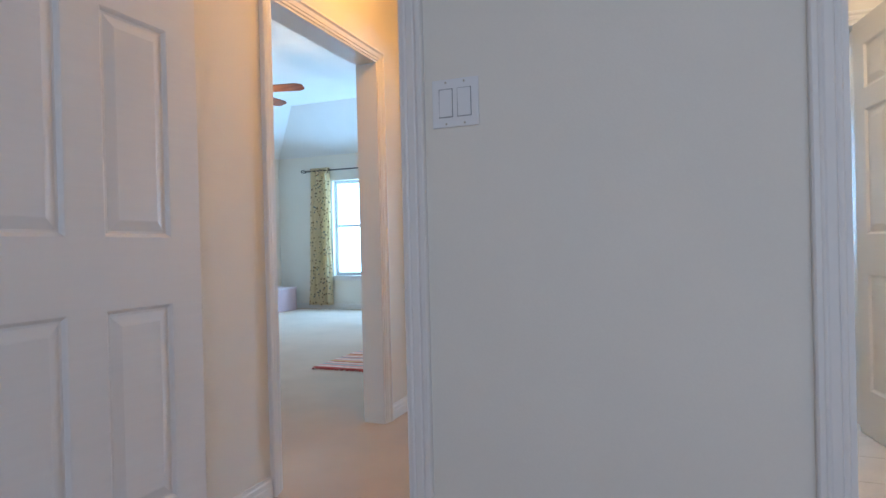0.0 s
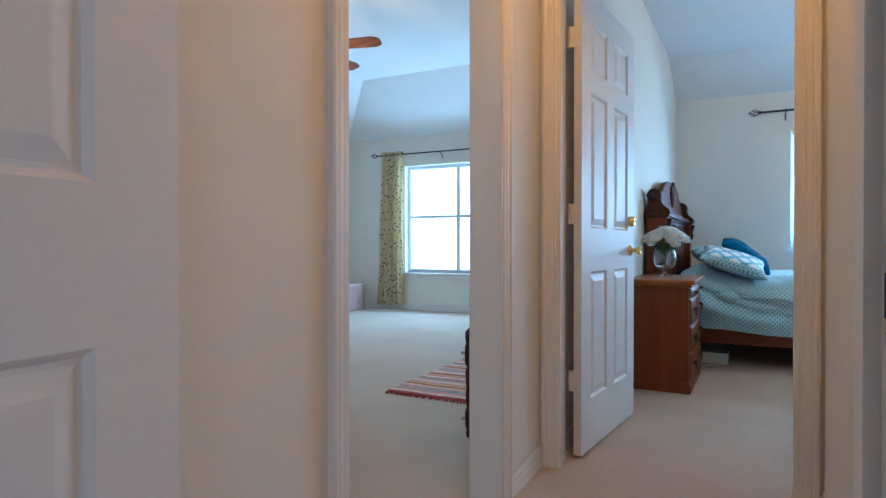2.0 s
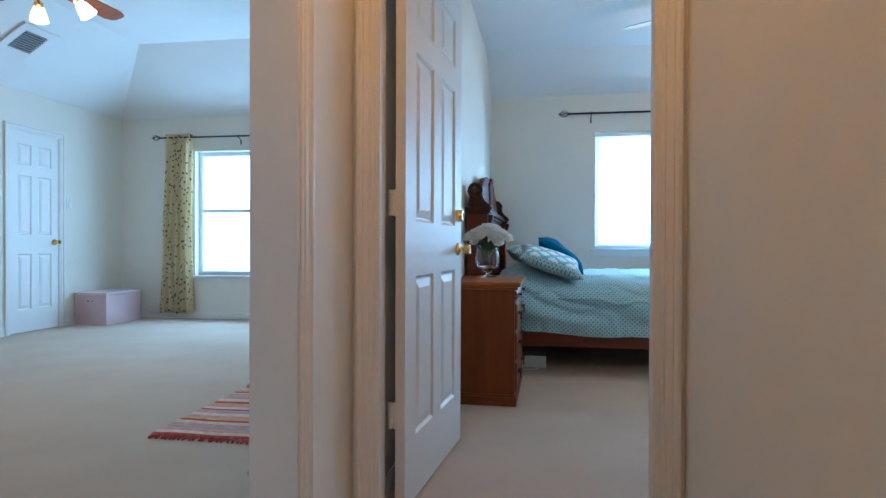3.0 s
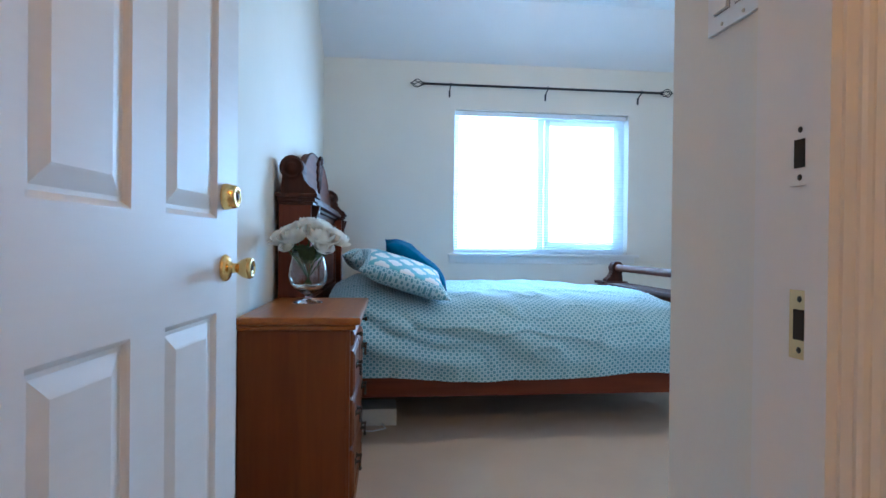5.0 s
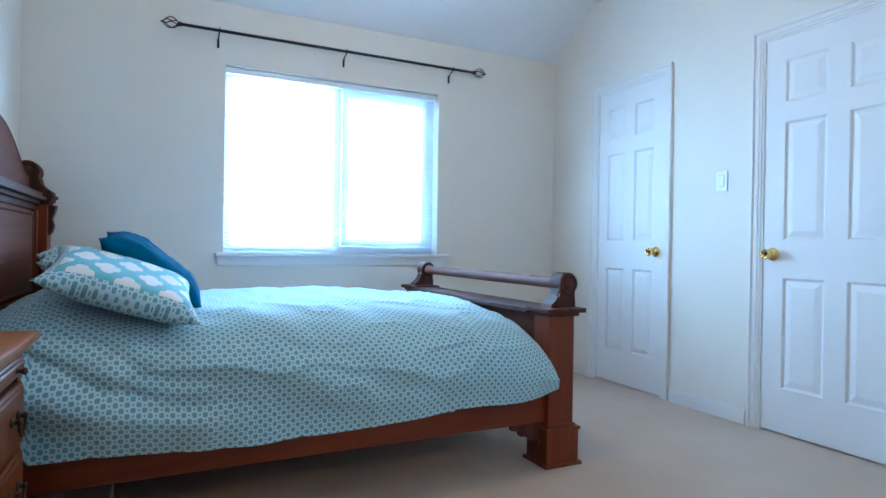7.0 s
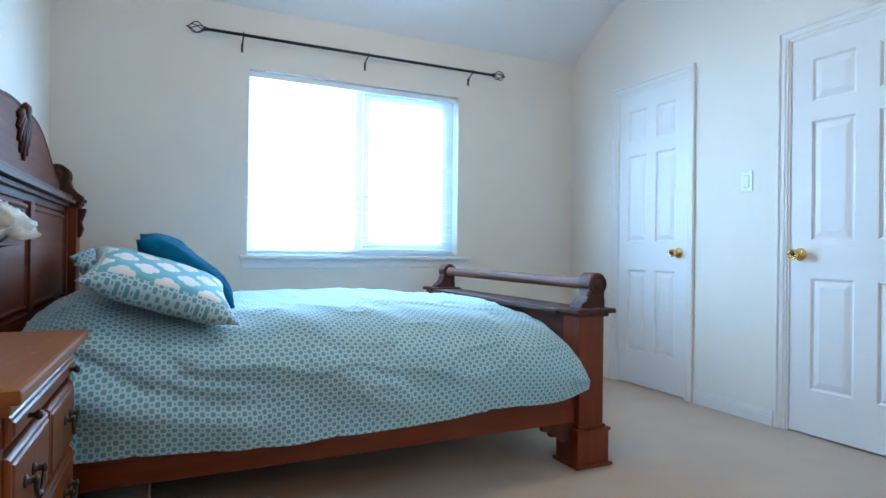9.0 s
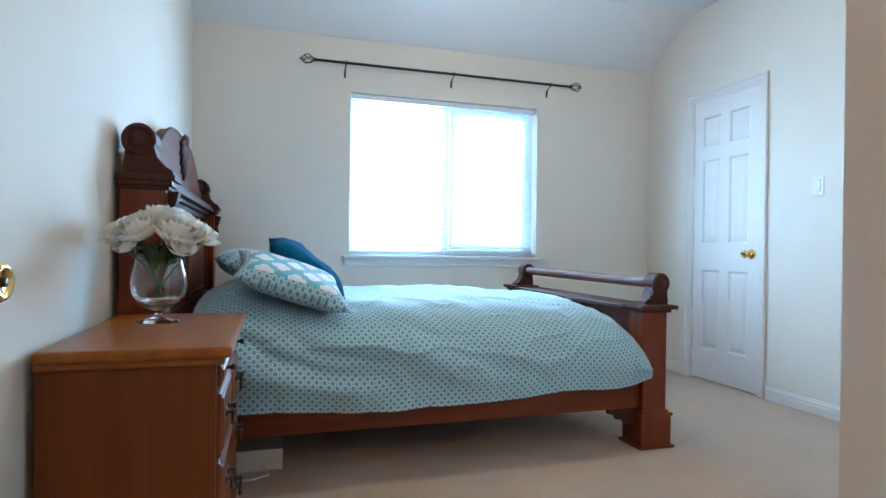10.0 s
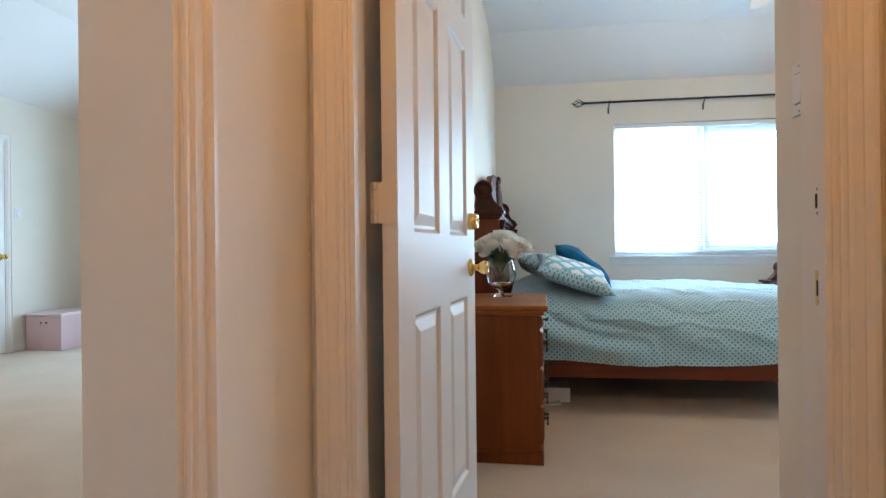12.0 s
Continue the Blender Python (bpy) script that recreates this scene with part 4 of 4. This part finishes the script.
def pillow(name, w, h, t, m, material, label, border=None, puff=0.62, quilt=0.0):
    """A cushion: x across, y up its length, z thick, with pinched corners."""
    bm = bmesh.new()
    uvl = bm.loops.layers.uv.new("UVMap")
    n = 40
    for s in (1, -1):
        g = []
        for i in range(n + 1):
            row = []
            for j in range(n + 1):
                u, v = 2 * i / n - 1, 2 * j / n - 1
                px = u * (1 - 0.12 * (1 - v * v) * abs(u) ** 3) * w / 2
                py = v * (1 - 0.12 * (1 - u * u) * abs(v) ** 3) * h / 2
                b = max(0, (1 - u ** 4) * (1 - v ** 4)) ** puff
                z = s * t / 2 * b * (1 + 0.10 * noise.noise((u * 2.2, v * 2.2, s + w * 7)))
                if quilt:
                    z += s * b * quilt * (abs(math.sin(6.5 * u + 2.2 * v * v)) ** 0.5 + 0.5 * noise.noise((u * 7, v * 7, 3)))
                row.append(bm.verts.new((px, py, z)))
            g.append(row)
        for i in range(n):
            for j in range(n):
                f = bm.faces.new((g[i][j], g[i + 1][j], g[i + 1][j + 1], g[i][j + 1]))
                f.smooth = True
                edge = border and (i < 4 or i >= n - 4 or j < 3 or j >= n - 3)
                f.material_index = 1 if edge or (border and s < 0) else 0
                for l in f.loops:
                    l[uvl].uv = (l.vert.co.x, l.vert.co.y)
    bmesh.ops.remove_doubles(bm, verts=bm.verts[:], dist=0.0006)
    ob = mesh_object(name, bm, [material, border] if border else material)
    ob.matrix_world = m
    return tagged(ob, label, "pillow")


def tilt(x, y, z, rise, slope):
    """Across the bed rising by rise degrees to the far side, along it sloping down from the headboard."""
    a = Vector((0, math.cos(radians(rise)), math.sin(radians(rise))))
    b = Vector((-math.cos(radians(slope)), 0, math.sin(radians(slope))))
    b = (b - a * a.dot(b)).normalized()
    c = a.cross(b)
    return Matrix(((a.x, b.x, c.x, x), (a.y, b.y, c.y, y), (a.z, b.z, c.z, z), (0, 0, 0, 1)))


pillow("pillow", 0.56, 0.36, 0.14, tilt(-1.175, 5.93, 0.815, 3, 16), DUVET, "pillow in the same pale aqua dotted cotton, lying at the headboard")
pillow("pillow", 0.52, 0.42, 0.15, tilt(-1.22, 6.36, 0.800, 0, 20), DUVET, "second dotted aqua pillow lying at the headboard")
pillow("printed_pillow", 0.52, 0.49, 0.12, tilt(-1.045, 5.36, 0.790, 11, 19), PILLOWPRINT, "turquoise pillow with white quatrefoil print and dotted border", border=DUVET)
pillow("blue_cushion", 0.42, 0.45, 0.14, tilt(-0.960, 5.70, 0.822, 4, 38), BLUE, "deep teal-blue quilted satin throw cushion", quilt=0.009, puff=0.72)

# ---------------------------------------------------------------- nightstand
ns = thing("nightstand", "reddish cherry wood nightstand with brass-handled drawers, closed", "nightstand")
NX0, NX1, NY0, NY1 = -1.638, -1.268, 4.185, 4.870
ns.matrix_world = pose(-1.24, 4.16, 0, 0, 0, -1.2) @ pose(1.24, -4.16, -0.020)
# same cherry throughout; body and base take the colour darkened for shade
part("body", boxes((NX0, NX1 - 0.014, NY0 + 0.006, NY1 - 0.006, 0.075, 0.676), bevel=0.003), NS_SHADED, ns)
part("base", boxes((NX0, NX1 + 0.010, NY0 - 0.010, NY1 + 0.010, 0.0, 0.070), (NX0, NX1 + 0.002, NY0 - 0.003, NY1 + 0.003, 0.070, 0.084), bevel=0.004), NS_SHADED, ns)
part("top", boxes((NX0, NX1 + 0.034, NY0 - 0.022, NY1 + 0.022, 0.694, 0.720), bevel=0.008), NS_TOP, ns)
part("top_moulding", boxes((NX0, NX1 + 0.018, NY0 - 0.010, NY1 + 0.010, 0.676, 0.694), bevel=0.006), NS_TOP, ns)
for a, b in ((NY0 + 0.006, NY0 + 0.040), (NY1 - 0.040, NY1 - 0.006)):
    part("front_stile", boxes((NX1 - 0.014, NX1 - 0.002, a, b, 0.085, 0.676)), NS_SHADED, ns)
# thin dark sheet paints the shade between the drawer fronts
part("drawer_gap", boxes((NX1 - 0.014, NX1 - 0.0125, NY0 + 0.040, NY1 - 0.040, 0.085, 0.676)), DARK, ns)


def handle(y, z, parent):
    hb2 = bmesh.new()
    x = NX1 + 0.013
    for s in (-1, 1):
        join(hb2, lathe([(0, 0), (0.012, 0), (0.011, 0.003), (0.006, 0.005), (0.005, 0.013), (0.0075, 0.016), (0.0075, 0.020), (0, 0.022)], 12, Matrix.Translation((x, y + s * 0.032, z)) @ Matrix.Rotation(radians(90), 4, "Y")))
    pts = [(x + 0.016, y + 0.032 * math.cos(a), z - 0.002 - 0.034 * math.sin(a) ** 0.8) for a in [math.pi * k / 12 for k in range(13)]]
    join(hb2, tube(pts, 0.0035, 8))
    join(hb2, lathe([(0, -0.012), (0.0055, -0.008), (0.0065, 0), (0.0055, 0.008), (0, 0.012)], 10, Matrix.Translation((x + 0.016, y, z - 0.036)) @ Matrix.Rotation(radians(90), 4, "X")))
    part("handle", hb2, PEWTER, parent, "antique pewter swing handle")


def drawer(z0, z1, split, knobs):
    y0, y1 = NY0 + 0.034, NY1 - 0.034
    dr = part("drawer", bmesh_drawer(y0, y1, z0, z1, split), NS_SHADED, ns)
    if knobs:
        for y in (y0 + 0.10, y1 - 0.10):
            part("drawer_knob", lathe([(0, 0), (0.008, 0), (0.005, 0.004), (0.0045, 0.012), (0.009, 0.017), (0.0095, 0.021), (0.006, 0.025), (0, 0.026)], 12, Matrix.Translation((NX1 + 0.010, y, (z0 + z1) / 2)) @ Matrix.Rotation(radians(90), 4, "Y")), PEWTER, dr, "small pewter knob")
    else:
        for y in (y0 + 0.115, y1 - 0.115):
            handle(y, (z0 + z1) / 2 + 0.012, dr)


def bmesh_drawer(y0, y1, z0, z1, split):
    bm = bmesh.new()
    spans = [(y0, (y0 + y1) / 2 - 0.004), ((y0 + y1) / 2 + 0.004, y1)] if split else [(y0, y1)]
    if split:
        box(bm, NX1 - 0.012, NX1 + 0.002, y0 + 0.01, y1 - 0.01, z0 + 0.01, z1 - 0.01)
    for a, b in spans:
        loops = [[bm.verts.new(c) for c in ((x, a + i, z0 + i), (x, b - i, z0 + i), (x, b - i, z1 - i), (x, a + i, z1 - i))] for i, x in ((0.003, NX1 - 0.012), (0, NX1 - 0.003), (0, NX1 + 0.002), (0.002, NX1 + 0.006), (0.006, NX1 + 0.009), (0.012, NX1 + 0.0095), (0.016, NX1 + 0.0125), (0.020, NX1 + 0.013))]
        for p, q in zip(loops, loops[1:]):
            for k in range(4):
                bm.faces.new((p[k], p[(k + 1) % 4], q[(k + 1) % 4], q[k]))
        bm.faces.new(loops[-1])
    return bm


for x, y, a, n in ((-1.30, 4.42, 62, 0.030), (-1.285, 4.52, 75, 0.022), (-1.31, 4.60, 80, 0.026), (-1.29, 4.70, 85, 0.034), (-1.34, 4.38, 40, 0.018)):
    sc = boxes((-n / 2, n / 2, -0.0016, 0.0016, 0.7198, 0.7203))
    sc.transform(Matrix.Translation((x, y, 0)) @ Matrix.Rotation(radians(a), 4, "Z"))
    part("scuff", sc, SCUFF, ns, "pale scratch in the varnish")
drawer(0.618, 0.668, False, True)
drawer(0.445, 0.600, True, False)
drawer(0.275, 0.432, False, False)
drawer(0.100, 0.262, False, False)

# ---------------------------------------------------------------- vase of roses
VX, VY, VZ = -1.462, 4.655, 0.7005
vase = thing("vase", "clear footed glass vase with water, standing on the nightstand", "vase", (VX, VY, VZ))
outer = [(0, 0.001), (0.051, 0.001), (0.052, 0.004), (0.032, 0.009), (0.010, 0.015), (0.008, 0.022), (0.011, 0.030), (0.028, 0.040), (0.048, 0.055), (0.062, 0.080), (0.0665, 0.105), (0.063, 0.135), (0.056, 0.165), (0.0545, 0.185), (0.057, 0.200)]
inner = [(0.055, 0.200), (0.0525, 0.185), (0.054, 0.165), (0.0610, 0.135), (0.0645, 0.105), (0.060, 0.080), (0.046, 0.058), (0.026, 0.044), (0, 0.040)]
BELLY = Matrix.Diagonal((1.18, 1.18, 1.08, 1.0))
vo = part("glass", lathe(outer + inner, 40, BELLY), VASEGLASS, vase)
vo.visible_shadow = False


part("water", lathe([(0, 0.0412), (0.0255, 0.0452), (0.0455, 0.0592), (0.0530, 0.068), (0, 0.068)], 32, BELLY), VASEGLASS, vase).visible_shadow = False


def rose(m, r, seed):
    """An open rose of many cupped petals."""
    rnd = random.Random(seed)
    bm = bmesh.new()
    for ring, (count, rad, height, openness) in enumerate(((3, 0.24, 0.92, 0.0), (5, 0.48, 0.95, 0.04), (6, 0.80, 0.92, 0.06), (7, 1.06, 0.74, 0.18))):
        for k in range(count):
            a0 = 2 * math.pi * (k + 0.5 * ring + 0.25 * rnd.random()) / count
            half = math.pi / count * 1.35
            rows = []
            for j in range(6):
                v = j / 5
                row = []
                for i in range(7):
                    u = 2 * i / 6 - 1
                    taper = (0.45 + 0.75 * v) * (1 - 0.32 * max(0, v - 0.6) * abs(u) * 2)
                    a = a0 + half * u * taper
                    rr = r * (0.10 + (rad - 0.10) * v ** 0.55 + openness * 0.30 * max(0, v - 0.7) * 2.5) * (1 - 0.55 * max(0, v - 0.55) * (1 - 2.2 * openness))
                    z = r * (height * v ** 0.9 - 0.35 - openness * 0.5 * max(0, v - 0.72) * 2 - 0.10 * u * u * v) + r * 0.05 * rnd.uniform(-1, 1) * v
                    row.append(bm.verts.new((rr * math.cos(a), rr * math.sin(a), z)))
                rows.append(row)
            for p, q in zip(rows, rows[1:]):
                for i in range(6):
                    bm.faces.new((p[i], p[i + 1], q[i + 1], q[i])).smooth = True
    bm.transform(m)
    return bm


spots = [(-0.098, -0.030, 0.262, 0.058), (-0.045, -0.075, 0.268, 0.064), (0.055, -0.070, 0.262, 0.072), (0.115, -0.010, 0.260, 0.056), (0.035, 0.055, 0.295, 0.060), (-0.052, 0.060, 0.285, 0.058), (0.002, -0.004, 0.312, 0.056), (0.070, -0.118, 0.224, 0.042), (-0.070, -0.095, 0.226, 0.034)]
bouquet = thing("rose_bouquet", "bunch of ivory silk roses with dark leaves in the vase", "flowers", (VX, VY, VZ))
for k, (x, y, z, r) in enumerate(spots):
    d = Vector((x * 1.1, y * 1.1, 0.16)).normalized()
    m = Matrix.Translation((x, y, z)) @ d.to_track_quat("Z", "Y").to_matrix().to_4x4()
    rs = part("rose", rose(m, r * 1.12, k), PETAL, bouquet)
    part("stem", tube([(x * 0.97, y * 0.97, z - r * 0.4), (x * 0.42, y * 0.42, 0.17), (-x * 0.15, -y * 0.15, 0.075)], 0.0028, 6), STEM, rs)
rnd = random.Random(5)
for k in range(46):
    a, rad = rnd.uniform(0, 2 * math.pi), rnd.uniform(0.045, 0.145)
    base = Vector((0.35 * rad * math.cos(a), 0.35 * rad * math.sin(a), rnd.uniform(0.150, 0.21)))
    tip = Vector((rad * math.cos(a), rad * math.sin(a), rnd.uniform(0.190, 0.250)))
    side = (tip - base).cross(Vector((0, 0, 1))).normalized() * rnd.uniform(0.014, 0.022)
    lb = bmesh.new()
    mid = (base + tip) / 2 + Vector((0, 0, 0.012))
    vs = [lb.verts.new(p) for p in (base, mid * 0.6 + base * 0.4 + side * 0.8, mid * 0.5 + tip * 0.5 + side * 0.8, tip, mid * 0.5 + tip * 0.5 - side * 0.8, mid * 0.6 + base * 0.4 - side * 0.8, mid)]
    for p, q in ((0, 1), (1, 2), (2, 3), (3, 4), (4, 5), (5, 0)):
        lb.faces.new((vs[p], vs[q], vs[6])).smooth = True
    part("leaf", lb, LEAF, bouquet)

# box with a cable under the bed
pb = thing("power_box", "small white plastic power box on the carpet under the bed", "power box")
part("case", boxes((-1.27, -1.075, 5.26, 5.46, 0.0, 0.088), bevel=0.006), CARD, pb)
part("cable", tube([(-1.15, 5.26, 0.012), (-1.13, 5.20, 0.006), (-1.20, 5.16, 0.006), (-1.30, 5.18, 0.006)], 0.004, 6), PLASTIC, pb)

# ---------------------------------------------------------------- ceiling fans


def fan(name, x, y, ceiling_z, hub_z, first, radius, blade_mat, metal, shades, label):
    f = thing(name, label, "ceiling fan", (x, y, 0))
    part("canopy", lathe([(0, ceiling_z), (0.065, ceiling_z), (0.062, ceiling_z - 0.03), (0.03, ceiling_z - 0.06), (0, ceiling_z - 0.06)], 24), metal, f)
    part("downrod", lathe([(0.012, ceiling_z - 0.05), (0.012, hub_z + 0.09)], 12), metal, f)
    part("motor", lathe([(0, hub_z + 0.10), (0.05, hub_z + 0.10), (0.10, hub_z + 0.075), (0.115, hub_z + 0.03), (0.11, hub_z - 0.01), (0.07, hub_z - 0.04), (0.05, hub_z - 0.07), (0, hub_z - 0.07)], 32), metal, f)
    for k in range(5):
        a = first + 72 * k
        out = [(0.20, -0.052), (0.26, -0.062), (radius - 0.06, -0.070), (radius - 0.015, -0.052), (radius, -0.030), (radius, 0.030), (radius - 0.015, 0.052), (radius - 0.06, 0.070), (0.26, 0.062), (0.20, 0.052)]
        bm = bmesh.new()
        lo2 = [bm.verts.new((u, v, 0)) for u, v in out]
        hi2 = [bm.verts.new((u, v, 0.007)) for u, v in out]
        bm.faces.new(lo2[::-1])
        bm.faces.new(hi2)
        for q in range(len(out)):
            bm.faces.new((lo2[q], lo2[q - 1], hi2[q - 1], hi2[q]))
        turn = Matrix.Rotation(radians(a), 4, "Z") @ Matrix.Translation((0, 0, hub_z)) @ Matrix.Rotation(radians(-12), 4, "X")
        bm.transform(turn)
        bl = part("blade", bm, blade_mat, f)
        ib = boxes((0.09, 0.24, -0.016, 0.016, -0.006, 0.0), bevel=0.002)
        ib.transform(turn)
        part("blade_iron", ib, metal, bl)
    if shades:
        for k in range(shades):
            a = radians(41 + 360 * k / shades)
            t = Matrix.Rotation(a, 4, "Z") @ Matrix.Translation((0.195, 0, hub_z - 0.075)) @ Matrix.Rotation(radians(-38), 4, "Y")
            arm = part("lamp_arm", join(tube([(0.04 * math.cos(a), 0.04 * math.sin(a), hub_z - 0.06), (0.10 * math.cos(a), 0.10 * math.sin(a), hub_z - 0.055), (0.195 * math.cos(a), 0.195 * math.sin(a), hub_z - 0.075)], 0.008, 8), lathe([(0, 0.0), (0.024, 0.0), (0.026, -0.02), (0.020, -0.03), (0, -0.03)], 16, t)), metal, f)
            part("shade", lathe([(0.020, -0.020), (0.030, -0.04), (0.042, -0.075), (0.052, -0.115), (0.050, -0.117), (0.040, -0.076), (0.028, -0.042), (0.018, -0.022)], 20, t), LAMPGLASS, arm, "frosted glass bell shade, lit")
    else:
        part("shade", lathe([(0, hub_z - 0.185), (0.05, hub_z - 0.178), (0.10, hub_z - 0.15), (0.125, hub_z - 0.11), (0.128, hub_z - 0.085), (0.06, hub_z - 0.072), (0, hub_z - 0.072)], 32), LAMPGLASS, f, "round frosted glass bowl, lit")
    return f


fan("ceiling_fan", -4.06, 3.91, 3.02, 2.47, 14, 0.64, wood("fan_blade_walnut", (0.16, 0.045, 0.014), (0.26, 0.085, 0.028), "x", rough=0.6, coat=0.0), BRASS, 4, "brass ceiling fan with brown wooden blades and lit shades")
fan("ceiling_fan", 0.06, 5.13, 2.72, 2.545, 147.5, 0.655, TRIM, TRIM, 0, "white ceiling fan with a lit glass bowl")

# ceiling vent of the large bedroom, on its slope
vent = thing("ceiling_vent", "white ceiling vent with a dark grille on the sloping ceiling", "vent")
vent.matrix_world = Matrix.Translation((-5.745, 5.56, 2.752)) @ Matrix.Rotation(radians(-31.7), 4, "Y")
part("frame", boxes((-0.19, 0.19, -0.19, -0.12, -0.020, -0.002), (-0.19, 0.19, 0.12, 0.19, -0.020, -0.002), (-0.19, -0.12, -0.12, 0.12, -0.020, -0.002), (0.12, 0.19, -0.12, 0.12, -0.020, -0.002), bevel=0.004), PLASTIC, vent)
part("backing", boxes((-0.12, 0.12, -0.12, 0.12, -0.004, -0.002)), DARK, vent)
for k in range(9):
    part("slat", boxes((-0.115 + k * 0.0265, -0.103 + k * 0.0265, -0.12, 0.12, -0.016, -0.005)), VENTDARK, vent)

# flat lamps of hall and bathroom
for x, y in ((-1.22, 1.75), (0.5, 1.5)):
    cl = thing("ceiling_light", "round lit ceiling light on the flat ceiling", "ceiling light", (x, y, 2.44))
    part("base", lathe([(0, 0), (0.12, 0), (0.12, -0.02), (0.09, -0.025), (0, -0.025)], 28), BRASS, cl)

# ---------------------------------------------------------------- large bedroom: things
chest = thing("toy_chest", "pale pink painted wooden chest standing in the corner", "chest", (-6.03, 6.955, 0))
part("body", boxes((-0.195, 0.195, -0.290, 0.290, 0.0, 0.335), bevel=0.004), PINK, chest)
part("lid", boxes((-0.205, 0.205, -0.300, 0.300, 0.337, 0.362), bevel=0.005), PINKTOP, chest, "paler pink lid")
for x in (-0.03, 0.03):
    part("finger_hole", lathe([(0, 0), (0.010, 0), (0.009, 0.002), (0, 0.002)], 12, Matrix.Translation((x, -0.290, 0.27)) @ Matrix.Rotation(radians(90), 4, "X")), DARK, chest)

rug = thing("rug", "striped woven rag rug with red fringe lying on the carpet", "rug")
rnd = random.Random(11)
RX0, RX1, RY0, RY1 = -2.955, -2.345, 3.400, 4.62
y, last, order = RY0, 1, [1, 0, 4, 2, 4, 0, 1, 3, 4, 0, 4, 2, 1, 0, 4, 3]
k = 0
while y < RY1:
    step = rnd.uniform(0.018, 0.052)
    bm = bmesh.new()
    rows = []
    for i in range(31):
        x = RX0 + (RX1 - RX0) * i / 30
        wob = 0.004 * math.sin(17 * x + y * 9)
        rows.append([bm.verts.new((x, y + wob + step * q, 0.001 + 0.010 * math.sin(math.pi * (0.12 + 0.76 * q)))) for q in (0, 0.33, 0.67, 1.0)])
    for p, q in zip(rows, rows[1:]):
        for j in range(3):
            bm.faces.new((p[j], p[j + 1], q[j + 1], q[j])).smooth = True
    part("stripe", bm, RUGS[order[k % len(order)]], rug)
    y += step
    k += 1
for i in range(26):
    x = RX0 + 0.012 + (RX1 - RX0 - 0.024) * i / 25
    for yy, s in ((RY0, -1), (RY1, 1)):
        part("tassel", tube([(x, yy, 0.007), (x + rnd.uniform(-0.006, 0.006), yy + s * 0.022, 0.009), (x + rnd.uniform(-0.012, 0.012), yy + s * 0.05, 0.005)], 0.006, 5), RUGS[1], rug)

post = thing("bed_post", "dark turned wooden bed post with steel bolts", "bed post", (-2.125, 2.85, 0))
part("post", lathe([(0, 0), (0.022, 0), (0.026, 0.02), (0.020, 0.035), (0.029, 0.05), (0.030, 0.12), (0.022, 0.14), (0.028, 0.17), (0.024, 0.24), (0.028, 0.31), (0.021, 0.335), (0.031, 0.355), (0.031, 0.43), (0.024, 0.45), (0.030, 0.475), (0.027, 0.505), (0.012, 0.522), (0, 0.524)], 20), DARKWOOD, post)
for z in (0.085, 0.40):
    part("bolt", lathe([(0, 0), (0.010, 0), (0.010, 0.022), (0.006, 0.026), (0, 0.026)], 10, Matrix.Translation((-0.027, 0, z)) @ Matrix.Rotation(radians(-90), 4, "Y")), STEEL, post)

# ---------------------------------------------------------------- bathroom tiles
tf = tagged(mesh_object("floor", boxes((XH1 + 0.10, 1.50, YC1, 2.765, 0.0005, 0.004)), GROUT), "beige ceramic tile floor of the bathroom", "floor", kind="structure")
tile_mesh = None
T = 0.305
for i in range(7):
    for j in range(7):
        x, y = XH1 + 0.10 + T * (i + 0.5), YC1 + T * (j + 0.5)
        if x + T / 2 > 1.52 or y + T / 2 > 2.99:
            continue
        if tile_mesh is None:
            bm = boxes((-T / 2 + 0.002, T / 2 - 0.002, -T / 2 + 0.002, T / 2 - 0.002, 0.003, 0.010))
            ob = part("tile", bm, TILE, tf)
            tile_mesh = ob.data
        else:
            ob = new("tile", tile_mesh)
            ob.parent = tf
        ob.location = (x, y, 0)
